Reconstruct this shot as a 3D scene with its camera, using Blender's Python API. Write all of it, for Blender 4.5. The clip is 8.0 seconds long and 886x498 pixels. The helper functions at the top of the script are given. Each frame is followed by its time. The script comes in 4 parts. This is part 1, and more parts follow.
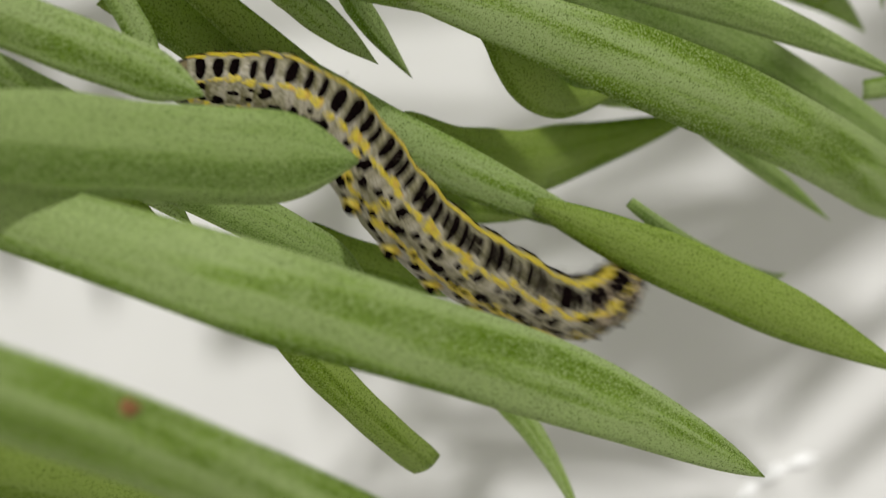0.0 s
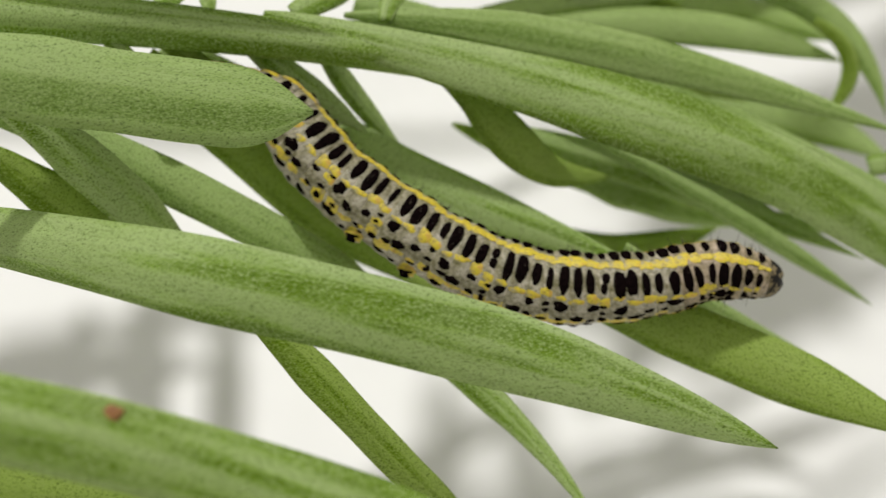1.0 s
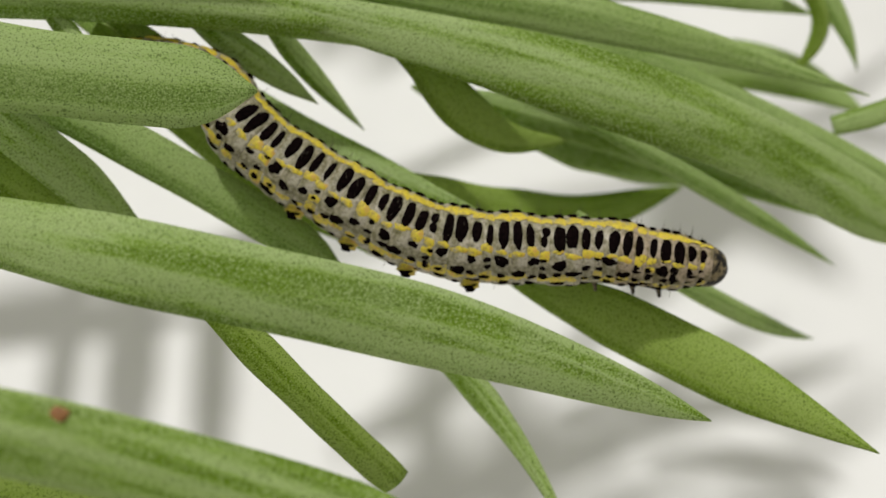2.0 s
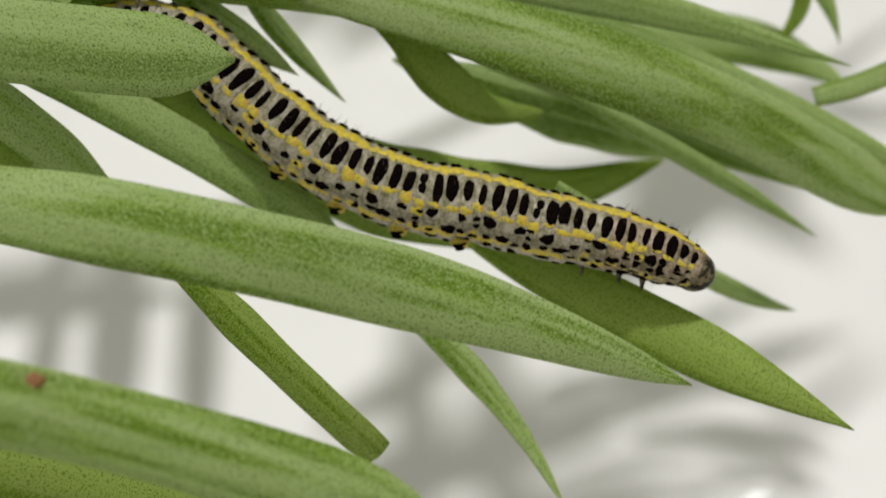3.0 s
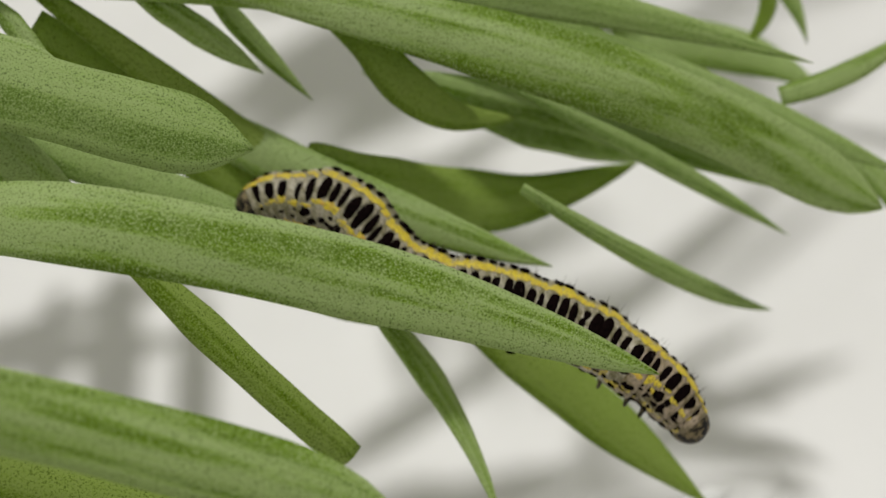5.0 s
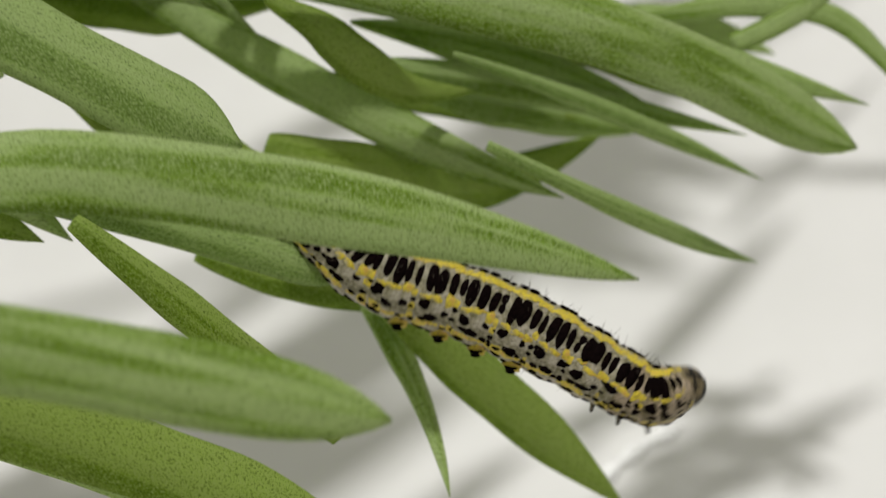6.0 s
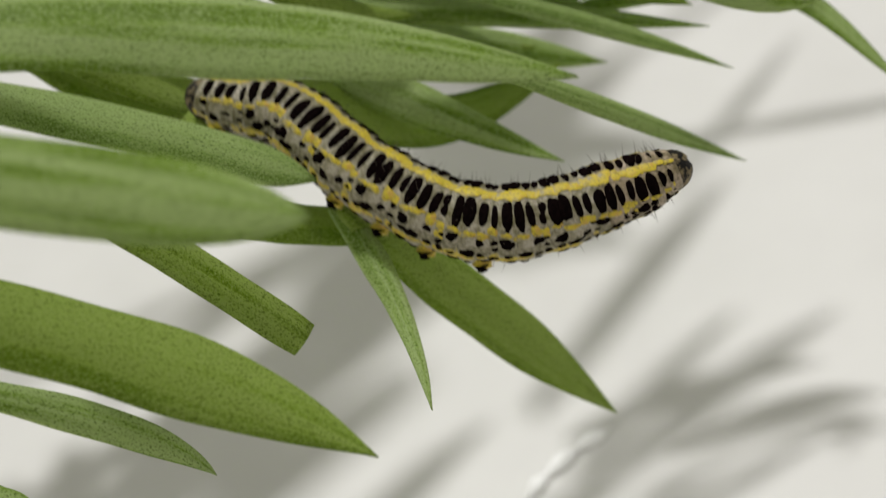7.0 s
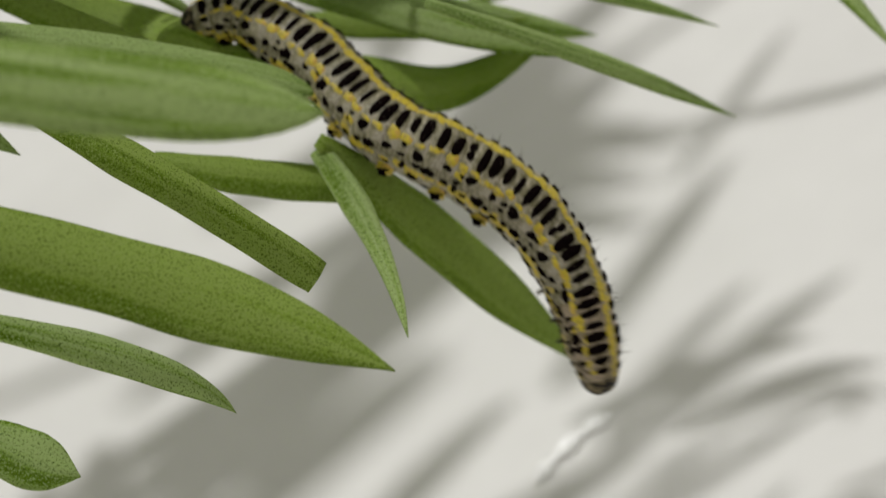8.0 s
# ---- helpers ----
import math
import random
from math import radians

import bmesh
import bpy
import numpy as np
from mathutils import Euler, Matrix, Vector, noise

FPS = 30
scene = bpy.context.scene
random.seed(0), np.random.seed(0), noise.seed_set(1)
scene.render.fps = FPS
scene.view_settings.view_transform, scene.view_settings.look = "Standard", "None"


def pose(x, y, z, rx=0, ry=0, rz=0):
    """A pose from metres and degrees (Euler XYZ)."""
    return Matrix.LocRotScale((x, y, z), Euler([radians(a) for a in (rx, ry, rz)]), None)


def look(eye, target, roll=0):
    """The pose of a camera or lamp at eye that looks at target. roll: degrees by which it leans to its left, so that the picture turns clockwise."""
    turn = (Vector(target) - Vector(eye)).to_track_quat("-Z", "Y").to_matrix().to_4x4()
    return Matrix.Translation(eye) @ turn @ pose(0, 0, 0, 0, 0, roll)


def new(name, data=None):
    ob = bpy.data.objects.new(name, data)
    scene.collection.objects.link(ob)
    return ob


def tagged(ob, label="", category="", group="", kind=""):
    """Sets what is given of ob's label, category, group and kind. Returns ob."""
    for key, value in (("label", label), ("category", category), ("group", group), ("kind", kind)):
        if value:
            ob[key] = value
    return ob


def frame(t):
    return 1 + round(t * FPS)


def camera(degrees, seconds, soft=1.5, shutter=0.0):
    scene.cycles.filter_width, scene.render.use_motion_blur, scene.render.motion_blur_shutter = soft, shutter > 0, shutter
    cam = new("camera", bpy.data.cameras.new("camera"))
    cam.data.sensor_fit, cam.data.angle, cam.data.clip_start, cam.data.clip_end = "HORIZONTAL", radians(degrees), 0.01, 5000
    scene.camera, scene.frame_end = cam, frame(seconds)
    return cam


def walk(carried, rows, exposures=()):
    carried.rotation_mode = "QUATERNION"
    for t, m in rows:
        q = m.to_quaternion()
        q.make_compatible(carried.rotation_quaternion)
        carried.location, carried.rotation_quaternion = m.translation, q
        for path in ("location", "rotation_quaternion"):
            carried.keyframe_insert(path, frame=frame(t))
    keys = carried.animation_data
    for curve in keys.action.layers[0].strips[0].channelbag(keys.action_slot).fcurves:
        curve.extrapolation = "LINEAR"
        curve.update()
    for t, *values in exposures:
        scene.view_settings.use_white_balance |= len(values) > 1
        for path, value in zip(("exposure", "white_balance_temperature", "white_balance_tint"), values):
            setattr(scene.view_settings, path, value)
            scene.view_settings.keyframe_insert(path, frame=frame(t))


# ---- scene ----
cam = camera(40, 8.0, soft=1.3, shutter=0.5)
PATH = [
    (0.00, pose(-0.01474, -0.01086, 0.10577, 10.59, -11.32, 2.10)),
    (0.10, pose(-0.01378, -0.01289, 0.10609, 13.32, -10.25, 1.65)),
    (0.20, pose(-0.01135, -0.01802, 0.10691, 20.16, -7.49, 0.74)),
    (0.30, pose(-0.01005, -0.02077, 0.10735, 23.78, -5.98, 0.40)),
    (0.40, pose(-0.00937, -0.02220, 0.10758, 25.66, -5.18, 0.26)),
    (0.50, pose(-0.00909, -0.02280, 0.10767, 26.45, -4.85, 0.21)),
    (1.00, pose(-0.00273, -0.03342, 0.10186, 34.21, 0.22, 0.96)),
    (1.50, pose(0.00168, -0.03171, 0.10245, 30.79, 2.34, 1.48)),
    (2.80, pose(0.00183, -0.03110, 0.10356, 30.42, 0.83, 1.11)),
    (3.00, pose(0.00225, -0.03183, 0.10264, 29.91, 1.58, 0.91)),
    (3.50, pose(0.00001, -0.03048, 0.10285, 28.01, -0.04, -0.02)),
    (4.00, pose(0.00033, -0.03081, 0.10319, 28.36, 0.23, 0.09)),
    (4.50, pose(0.00261, -0.02934, 0.10350, 25.73, 1.12, 1.38)),
    (4.70, pose(0.00431, -0.03110, 0.10294, 28.72, 1.87, 1.00)),
    (5.80, pose(0.00530, -0.03761, 0.09896, 34.22, 5.66, -4.48)),
    (6.00, pose(0.00430, -0.04046, 0.09577, 37.59, 6.25, -6.31)),
    (6.20, pose(0.00263, -0.04384, 0.09089, 41.86, 5.98, -8.58)),
    (6.50, pose(0.00288, -0.04615, 0.09020, 43.43, 7.04, -9.42)),
    (6.80, pose(0.00501, -0.04961, 0.08538, 46.07, 11.61, -10.90)),
    (7.00, pose(0.00561, -0.04842, 0.08257, 45.21, 13.31, -10.78)),
    (7.20, pose(0.00334, -0.05200, 0.08216, 47.95, 12.02, -11.43)),
    (7.50, pose(0.00295, -0.05331, 0.07938, 49.14, 14.68, -12.69)),
    (8.00, pose(0.00308, -0.05351, 0.07973, 47.83, 14.60, -12.63)),
]
walk(cam, PATH, exposures=((0.0, 0.0), (0.5, -0.12), (1.0, 0.3), (1.5, 0.2), (3.0, 0.1), (3.5, -0.06), (4.0, 0.07), (4.5, -0.07), (6.0, 0.02), (6.5, 0.04), (7.0, -0.03), (7.5, -0.11), (8.0, -0.14)))
cam.data.dof.use_dof = True
cam.data.dof.focus_distance = 0.056
cam.data.dof.aperture_fstop = 46.0

# ---- light: a bright room with one broad lamp above ----
world = bpy.data.worlds.new("room_light")
scene.world = world
world.use_nodes = True
bg = world.node_tree.nodes["Background"]
bg.inputs["Color"].default_value = (1.0, 0.975, 0.875, 1)
bg.inputs["Strength"].default_value = 0.44
sun_data = bpy.data.lights.new("lamp_light", "SUN")
sun_data.energy = 2.15
sun_data.angle = radians(3.6)
sun_data.color = (1.0, 0.985, 0.97)
sun = new("lamp_light", sun_data)
sun.matrix_world = look((-0.06, 0.18, 0.40), (0.0, 0.0, 0.0))

# ---- space of the sprig: u along it, v up its face, w towards the lens, in millimetres ----
TILT = radians(62)
HEIGHT = 0.0455
FACE = Matrix(((1, 0, 0), (0, math.sin(TILT), -math.cos(TILT)), (0, math.cos(TILT), math.sin(TILT))))


def at(u, v, w):
    return FACE @ Vector((u, v, w)) * 0.001 + Vector((0, 0, HEIGHT))


def aim(u, v, w):
    return (FACE @ Vector((u, v, w))).normalized()


# ---- materials ----
def material(name, base, rough=0.5):
    m = bpy.data.materials.new(name)
    m.use_nodes = True
    n = m.node_tree.nodes
    b = n["Principled BSDF"]
    b.inputs["Base Color"].default_value = (*base, 1)
    b.inputs["Roughness"].default_value = rough
    return m, n, m.node_tree.links, b


def ramp(n, links, fac, stops):
    r = n.new("ShaderNodeValToRGB")
    while len(r.color_ramp.elements) < len(stops):
        r.color_ramp.elements.new(0.5)
    for e, (p, c) in zip(r.color_ramp.elements, stops):
        e.position = p
        e.color = (*c, 1)
    links.new(fac, r.inputs["Fac"])
    return r.outputs["Color"]


def noise_node(n, links, scale, vec, detail=4.0, rough=0.55):
    t = n.new("ShaderNodeTexNoise")
    t.inputs["Scale"].default_value = scale
    t.inputs["Detail"].default_value = detail
    t.inputs["Roughness"].default_value = rough
    if vec is not None:
        links.new(vec, t.inputs["Vector"])
    return t.outputs["Fac"]


def mix(n, links, fac, a, b, mode="MIX"):
    m = n.new("ShaderNodeMix")
    m.data_type = "RGBA"
    m.blend_type = mode
    for sock, v in ((m.inputs[0], fac), (m.inputs[6], a), (m.inputs[7], b)):
        if isinstance(v, (int, float)):
            sock.default_value = v
        elif isinstance(v, tuple):
            sock.default_value = (*v, 1)
        else:
            links.new(v, sock)
    return m.outputs[2]


def bump(n, links, b, height, strength, dist):
    k = n.new("ShaderNodeBump")
    k.inputs["Strength"].default_value = strength
    k.inputs["Distance"].default_value = dist
    links.new(height, k.inputs["Height"])
    links.new(k.outputs["Normal"], b.inputs["Normal"])


def leaf_material(name, dark, mid, pale):
    """A waxy narrow leaf: broad bands and long streaks along the blade, a pale bloom of wax, fine dark grain. UV x runs across, y along, in mm."""
    m, n, links, b = material(name, mid, 0.5)
    uv = n.new("ShaderNodeUVMap").outputs["UV"]
    info = n.new("ShaderNodeObjectInfo")

    def along(stretch_by):
        k = n.new("ShaderNodeMapping")
        k.inputs["Scale"].default_value = (1.0, stretch_by, 1.0)
        links.new(uv, k.inputs["Vector"])
        shift = n.new("ShaderNodeVectorMath")
        shift.operation = "ADD"
        links.new(k.outputs["Vector"], shift.inputs[0])
        links.new(info.outputs["Random"], shift.inputs[1])
        return shift.outputs["Vector"]

    streak = noise_node(n, links, 3.2, along(0.04), 5.0, 0.62)
    band = noise_node(n, links, 1.3, along(0.05), 2.0, 0.4)
    geo = n.new("ShaderNodeNewGeometry").outputs["Position"]
    blot = noise_node(n, links, 260.0, geo, 4.0, 0.6)
    grain = noise_node(n, links, 10000.0, geo, 2.0, 0.85)
    pits = noise_node(n, links, 5200.0, geo, 2.0, 0.6)
    wax = tuple(x * 0.8 + y for x, y in zip(pale, (0.06, 0.06, 0.035)))
    c = ramp(n, links, streak, [(0.34, dark), (0.5, mid), (0.67, pale)])
    c = mix(n, links, ramp(n, links, band, [(0.45, (0, 0, 0)), (0.57, (0.85, 0.85, 0.85))]), c, pale)
    c = mix(n, links, ramp(n, links, band, [(0.37, (0.85, 0.85, 0.85)), (0.48, (0, 0, 0))]), c, dark)
    c = mix(n, links, ramp(n, links, blot, [(0.48, (0, 0, 0)), (0.78, (0.6, 0.6, 0.6))]), c, wax)
    c = mix(n, links, ramp(n, links, grain, [(0.37, (0.8, 0.8, 0.8)), (0.46, (0, 0, 0))]), c, tuple(x * 0.4 for x in dark))
    c = mix(n, links, ramp(n, links, grain, [(0.53, (0, 0, 0)), (0.61, (1, 1, 1))]), c, wax)
    c = mix(n, links, ramp(n, links, pits, [(0.69, (0, 0, 0)), (0.76, (0.6, 0.6, 0.6))]), c, tuple(x * 0.5 for x in dark))
    links.new(c, b.inputs["Base Color"])
    b.inputs["Specular IOR Level"].default_value = 0.2
    r = ramp(n, links, streak, [(0.3, (0.45, 0.45, 0.45)), (0.7, (0.68, 0.68, 0.68))])
    links.new(r, b.inputs["Roughness"])
    bump(n, links, b, mix(n, links, 0.25, streak, grain), 0.45, 0.0002)
    # light comes through the thin blade
    through_leaf = n.new("ShaderNodeBsdfTranslucent")
    links.new(mix(n, links, 1.0, c, (0.95, 1.0, 0.45), "MULTIPLY"), through_leaf.inputs["Color"])
    both = n.new("ShaderNodeMixShader")
    both.inputs[0].default_value = 0.42
    links.new(b.outputs["BSDF"], both.inputs[1])
    links.new(through_leaf.outputs["BSDF"], both.inputs[2])
    links.new(both.outputs["Shader"], n["Material Output"].inputs["Surface"])
    return m


LEAF = leaf_material("waxy_green_leaf", (0.158, 0.275, 0.008), (0.300, 0.460, 0.056), (0.500, 0.625, 0.270))
LEAF_DEEP = leaf_material("deep_green_leaf", (0.160, 0.268, 0.008), (0.258, 0.390, 0.028), (0.375, 0.495, 0.110))
LEAF_GREY = leaf_material("grey_green_leaf", (0.210, 0.330, 0.060), (0.330, 0.470, 0.120), (0.460, 0.590, 0.230))


def body_material(name, a, b2, scale=1500.0, rough=0.5, gloss=0.4, edges=(0.32, 0.68)):
    m, n, links, b = material(name, a, rough)
    b.inputs["Specular IOR Level"].default_value = gloss
    geo = n.new("ShaderNodeTexCoord").outputs["Object"]
    f = noise_node(n, links, scale, geo, 4.0, 0.6)
    links.new(ramp(n, links, f, [(edges[0], a), (edges[1], b2)]), b.inputs["Base Color"])
    bump(n, links, b, f, 0.5, 0.0001)
    return m


def skin_material(name, tint):
    """Grey skin, clouded with olive and lilac, with tiny dark pores."""
    m, n, links, b = material(name, (0.22, 0.21, 0.18), 0.45)
    b.inputs["Specular IOR Level"].default_value = 0.45
    info = n.new("ShaderNodeTexCoord").outputs["Object"]
    cloud = noise_node(n, links, 1500.0, info, 3.0, 0.65)
    fine = noise_node(n, links, 6500.0, info, 3.0, 0.75)
    c = ramp(n, links, cloud, [(0.37, (0.13, 0.12, 0.055)), (0.47, (0.27, 0.252, 0.20)), (0.62, (0.47, 0.44, 0.44))])
    c = mix(n, links, ramp(n, links, fine, [(0.32, (0.8, 0.8, 0.8)), (0.48, (0, 0, 0))]), c, (0.09, 0.08, 0.05))
    c = mix(n, links, ramp(n, links, fine, [(0.58, (0, 0, 0)), (0.75, (0.5, 0.5, 0.5))]), c, (0.66, 0.63, 0.58))
    c = mix(n, links, 1.0, c, tint, "MULTIPLY")
    links.new(c, b.inputs["Base Color"])
    bump(n, links, b, mix(n, links, 0.5, cloud, fine), 0.6, 0.00012)
    return m


SKIN = skin_material("grey_skin", (0.88, 0.85, 0.66))
SKIN_BROWN = skin_material("brownish_skin", (0.85, 0.72, 0.52))
BLACK = body_material("black_marking", (0.002, 0.0015, 0.0015), (0.007, 0.004, 0.004), 4000, 0.9, 0.0)


def yellow_material():
    """Yellow marking, blotched with orange and with the grey of the skin."""
    m, n, links, b = material("yellow_marking", (0.5, 0.38, 0.03), 0.5)
    geo = n.new("ShaderNodeTexCoord").outputs["Object"]
    cloud = noise_node(n, links, 1500.0, geo, 3.0, 0.6)
    fine = noise_node(n, links, 6000.0, geo, 3.0, 0.75)
    c = ramp(n, links, cloud, [(0.36, (0.34, 0.31, 0.20)), (0.44, (0.47, 0.36, 0.05)), (0.55, (0.60, 0.48, 0.022)), (0.66, (0.52, 0.32, 0.06))])
    c = mix(n, links, ramp(n, links, fine, [(0.30, (0.8, 0.8, 0.8)), (0.48, (0, 0, 0))]), c, (0.20, 0.15, 0.02))
    links.new(c, b.inputs["Base Color"])
    bump(n, links, b, fine, 0.5, 0.0001)
    return m


YELLOW = yellow_material()
HEAD = body_material("head_capsule", (0.006, 0.005, 0.004), (0.19, 0.15, 0.08), 2600, 0.6, 0.2, edges=(0.47, 0.60))
BRISTLE = body_material("dark_bristle", (0.03, 0.02, 0.012), (0.08, 0.06, 0.03), 3000, 0.5)


def china_material():
    m, n, links, b = material("white_glazed_china", (0.80, 0.79, 0.76), 0.5)
    geo = n.new("ShaderNodeTexCoord").outputs["Object"]
    f = noise_node(n, links, 45.0, geo, 3.0)
    g = noise_node(n, links, 900.0, geo, 2.0)
    c = ramp(n, links, f, [(0.3, (0.675, 0.668, 0.65)), (0.7, (0.735, 0.728, 0.712))])
    c = mix(n, links, ramp(n, links, g, [(0.70, (0, 0, 0)), (0.80, (0.2, 0.2, 0.2))]), c, (0.55, 0.53, 0.5))
    links.new(c, b.inputs["Base Color"])
    b.inputs["Specular IOR Level"].default_value = 0.3
    bump(n, links, b, f, 0.08, 0.0004)
    return m


CHINA = china_material()


SCAR = body_material("rusty_scar", (0.16, 0.06, 0.02), (0.30, 0.15, 0.05), 2500, 0.7)
CRUMB = material("grey_crumb", (0.22, 0.21, 0.20), 0.8)[0]
# near-white, for the sliver shaped as a glint of the glaze
GLINT_WHITE = material("glint_white", (0.97, 0.97, 0.97), 0.3)[0]


def table_material():
    m, n, links, b = material("pale_table_top", (0.6, 0.58, 0.55), 0.45)
    geo = n.new("ShaderNodeTexCoord").outputs["Object"]
    f = noise_node(n, links, 18.0, geo, 6.0)
    links.new(ramp(n, links, f, [(0.3, (0.56, 0.54, 0.50)), (0.7, (0.68, 0.66, 0.63))]), b.inputs["Base Color"])
    return m


TABLE = table_material()


# ---- mesh helpers ----
def finish(name, bm, mat, smooth=True):
    bmesh.ops.recalc_face_normals(bm, faces=bm.faces)
    me = bpy.data.meshes.new(name)
    bm.to_mesh(me)
    bm.free()
    me.materials.append(mat)
    if smooth:
        for p in me.polygons:
            p.use_smooth = True
    return me


def part(name, bm, mat, parent, label="", smooth=True):
    ob = new(name, finish(name, bm, mat, smooth))
    ob.parent = parent
    if label:
        ob["label"] = label
    return ob


def curve_points(ctrl, n):
    """Points along a Bezier of three or four controls, or a smooth run through more."""
    out = []
    for i in range(n + 1):
        s = i / n
        if len(ctrl) == 3:
            a, b, c = ctrl
            p = a * (1 - s) ** 2 + b * (2 * s * (1 - s)) + c * s * s
        else:
            x = s * (len(ctrl) - 1)
            k = min(int(x), len(ctrl) - 2)
            f = x - k
            p0, p1, p2, p3 = (ctrl[max(0, min(len(ctrl) - 1, k + d))] for d in (-1, 0, 1, 2))
            p = 0.5 * (2 * p1 + (p2 - p0) * f + (2 * p0 - 5 * p1 + 4 * p2 - p3) * f * f + (3 * p1 - p0 - 3 * p2 + p3) * f ** 3)
        out.append(p)
    return out


def blade(ctrl, width, roll=0.0, tip="point", fold=-0.24, thick=0.20, base=0.5, origin=None, seed=0, start=0.74):
    """One leaf blade: a folded, thick, tapering strip with a groove along its middle. Controls in sprig millimetres."""
    rng = random.Random(seed)
    n = 30
    pts = curve_points([Vector(c) for c in ctrl], n)
    bm = bmesh.new()
    layer = bm.loops.layers.uv.new("UVMap")
    across = [-1, -0.72, -0.4, -0.12, 0, 0.12, 0.4, 0.72, 1]
    rings, uvs = [], {}
    run = 0.0
    wob = [rng.uniform(0, 6.28) for _ in range(3)]
    for i, p in enumerate(pts):
        s = i / n
        if i:
            run += (pts[i] - pts[i - 1]).length
        t = (pts[min(n, i + 1)] - pts[max(0, i - 1)]).normalized()
        face = Vector((0, 0, 1)) - t * t.z
        face.normalize()
        face = Matrix.Rotation(radians(roll), 3, t) @ face
        side = t.cross(face).normalized()
        grow = base + (1 - base) * min(1.0, s / 0.35) ** 0.8
        if tip == "point":
            taper = max(0.02, 1 - max(0.0, (s - 0.55) / 0.45) ** 1.8)
        elif tip == "soft":
            taper = max(0.06, 1 - max(0.0, (s - start) / (1 - start)) ** 1.9)
        elif tip == "wedge":
            taper = max(0.03, (1 - s) ** 0.75)
        else:
            taper = 1.0 - 0.14 * max(0.0, (s - 0.8) / 0.2) ** 2
        half = width / 2 * grow * taper * (1 + 0.03 * math.sin(9 * s + wob[0]) + 0.015 * math.sin(23 * s + wob[1]))
        depth = thick * (0.35 + 0.65 * taper)
        row = []
        for sgn in (1, -1):
            for a in (across if sgn > 0 else reversed(across)):
                rise = fold * half * (abs(a) ** 1.15) - (0.25 * depth if a == 0 else 0)
                edge = depth / 2 * math.sqrt(max(0.06, 1 - a * a))
                q = p + side * (a * half) + face * (rise + sgn * edge)
                v = bm.verts.new(at(*q) - (origin or Vector()))
                uvs[v] = (a, run)
                row.append(v)
        rings.append(row)
    m = len(rings[0])
    for a, b in zip(rings, rings[1:]):
        for k in range(m):
            bm.faces.new((a[k], a[(k + 1) % m], b[(k + 1) % m], b[k]))
    bm.faces.new(rings[0])
    bm.faces.new(rings[-1])
    for fc in bm.faces:
        for lp in fc.loops:
            lp[layer].uv = uvs[lp.vert]
    return bm


def stalk(ctrl, r0, r1, origin=None):
    """A round stem of changing thickness along controls in sprig millimetres."""
    n, sides = 40, 12
    pts = curve_points([Vector(c) for c in ctrl], n)
    bm = bmesh.new()
    layer = bm.loops.layers.uv.new("UVMap")
    rings, uvs, run = [], {}, 0.0
    for i, p in enumerate(pts):
        if i:
            run += (pts[i] - pts[i - 1]).length
        t = (pts[min(n, i + 1)] - pts[max(0, i - 1)]).normalized()
        a = t.cross(Vector((0, 0, 1))).normalized()
        b = t.cross(a)
        r = r0 + (r1 - r0) * i / n
        row = []
        for k in range(sides):
            ang = 2 * math.pi * k / sides
            rr = r * (1 + 0.05 * math.cos(5 * ang))
            v = bm.verts.new(at(*(p + a * (rr * math.cos(ang)) + b * (rr * math.sin(ang)))) - (origin or Vector()))
            uvs[v] = (rr * math.cos(ang), run)
            row.append(v)
        rings.append(row)
    for a, b in zip(rings, rings[1:]):
        for k in range(sides):
            bm.faces.new((a[k], a[(k + 1) % sides], b[(k + 1) % sides], b[k]))
    bm.faces.new(rings[0])
    bm.faces.new(rings[-1])
    for fc in bm.faces:
        for lp in fc.loops:
            lp[layer].uv = uvs[lp.vert]
    return bm


# ---- the dish and the table under it ----
def lathe(profile, sides=128):
    bm = bmesh.new()
    rings = []
    for r, z in profile:
        if r == 0:
            rings.append([bm.verts.new((0, 0, z))])
        else:
            rings.append([bm.verts.new((r * math.cos(2 * math.pi * k / sides), r * math.sin(2 * math.pi * k / sides), z)) for k in range(sides)])
    for a, b in zip(rings, rings[1:]):
        for k in range(sides):
            j = (k + 1) % sides
            if len(a) == 1:
                bm.faces.new((a[0], b[k], b[j]))
            elif len(b) == 1:
                bm.faces.new((a[k], a[j], b[0]))
            else:
                bm.faces.new((a[k], a[j], b[j], b[k]))
    return bm


def build_dish():
    prof = [(0, 0), (0.040, 0.0), (0.064, 0.0), (0.067, 0.0001), (0.0700, 0.0003), (0.073, 0.0005),
            (0.078, 0.0008), (0.092, 0.003), (0.110, 0.0075), (0.126, 0.012), (0.1285, 0.0128), (0.1295, 0.012), (0.128, 0.0105), (0.108, 0.0045),
            (0.085, -0.002), (0.066, -0.004), (0.064, -0.007), (0.060, -0.007), (0.058, -0.004), (0, -0.004)]
    ob = new("dish", finish("dish", lathe(prof, 200), CHINA))
    return tagged(ob, "white glazed china dish on the table under the plant", "dish")


def build_table():
    bm = bmesh.new()
    bmesh.ops.create_grid(bm, x_segments=12, y_segments=12, size=0.8)
    for v in list(bm.verts):
        v.co.z = -0.0072
    bmesh.ops.solidify(bm, geom=list(bm.faces), thickness=0.03)
    ob = new("table_top", finish("table_top", bm, TABLE, smooth=False))
    return tagged(ob, "pale plain table top under the dish", "table", kind="structure")


build_table()
dish = build_dish()

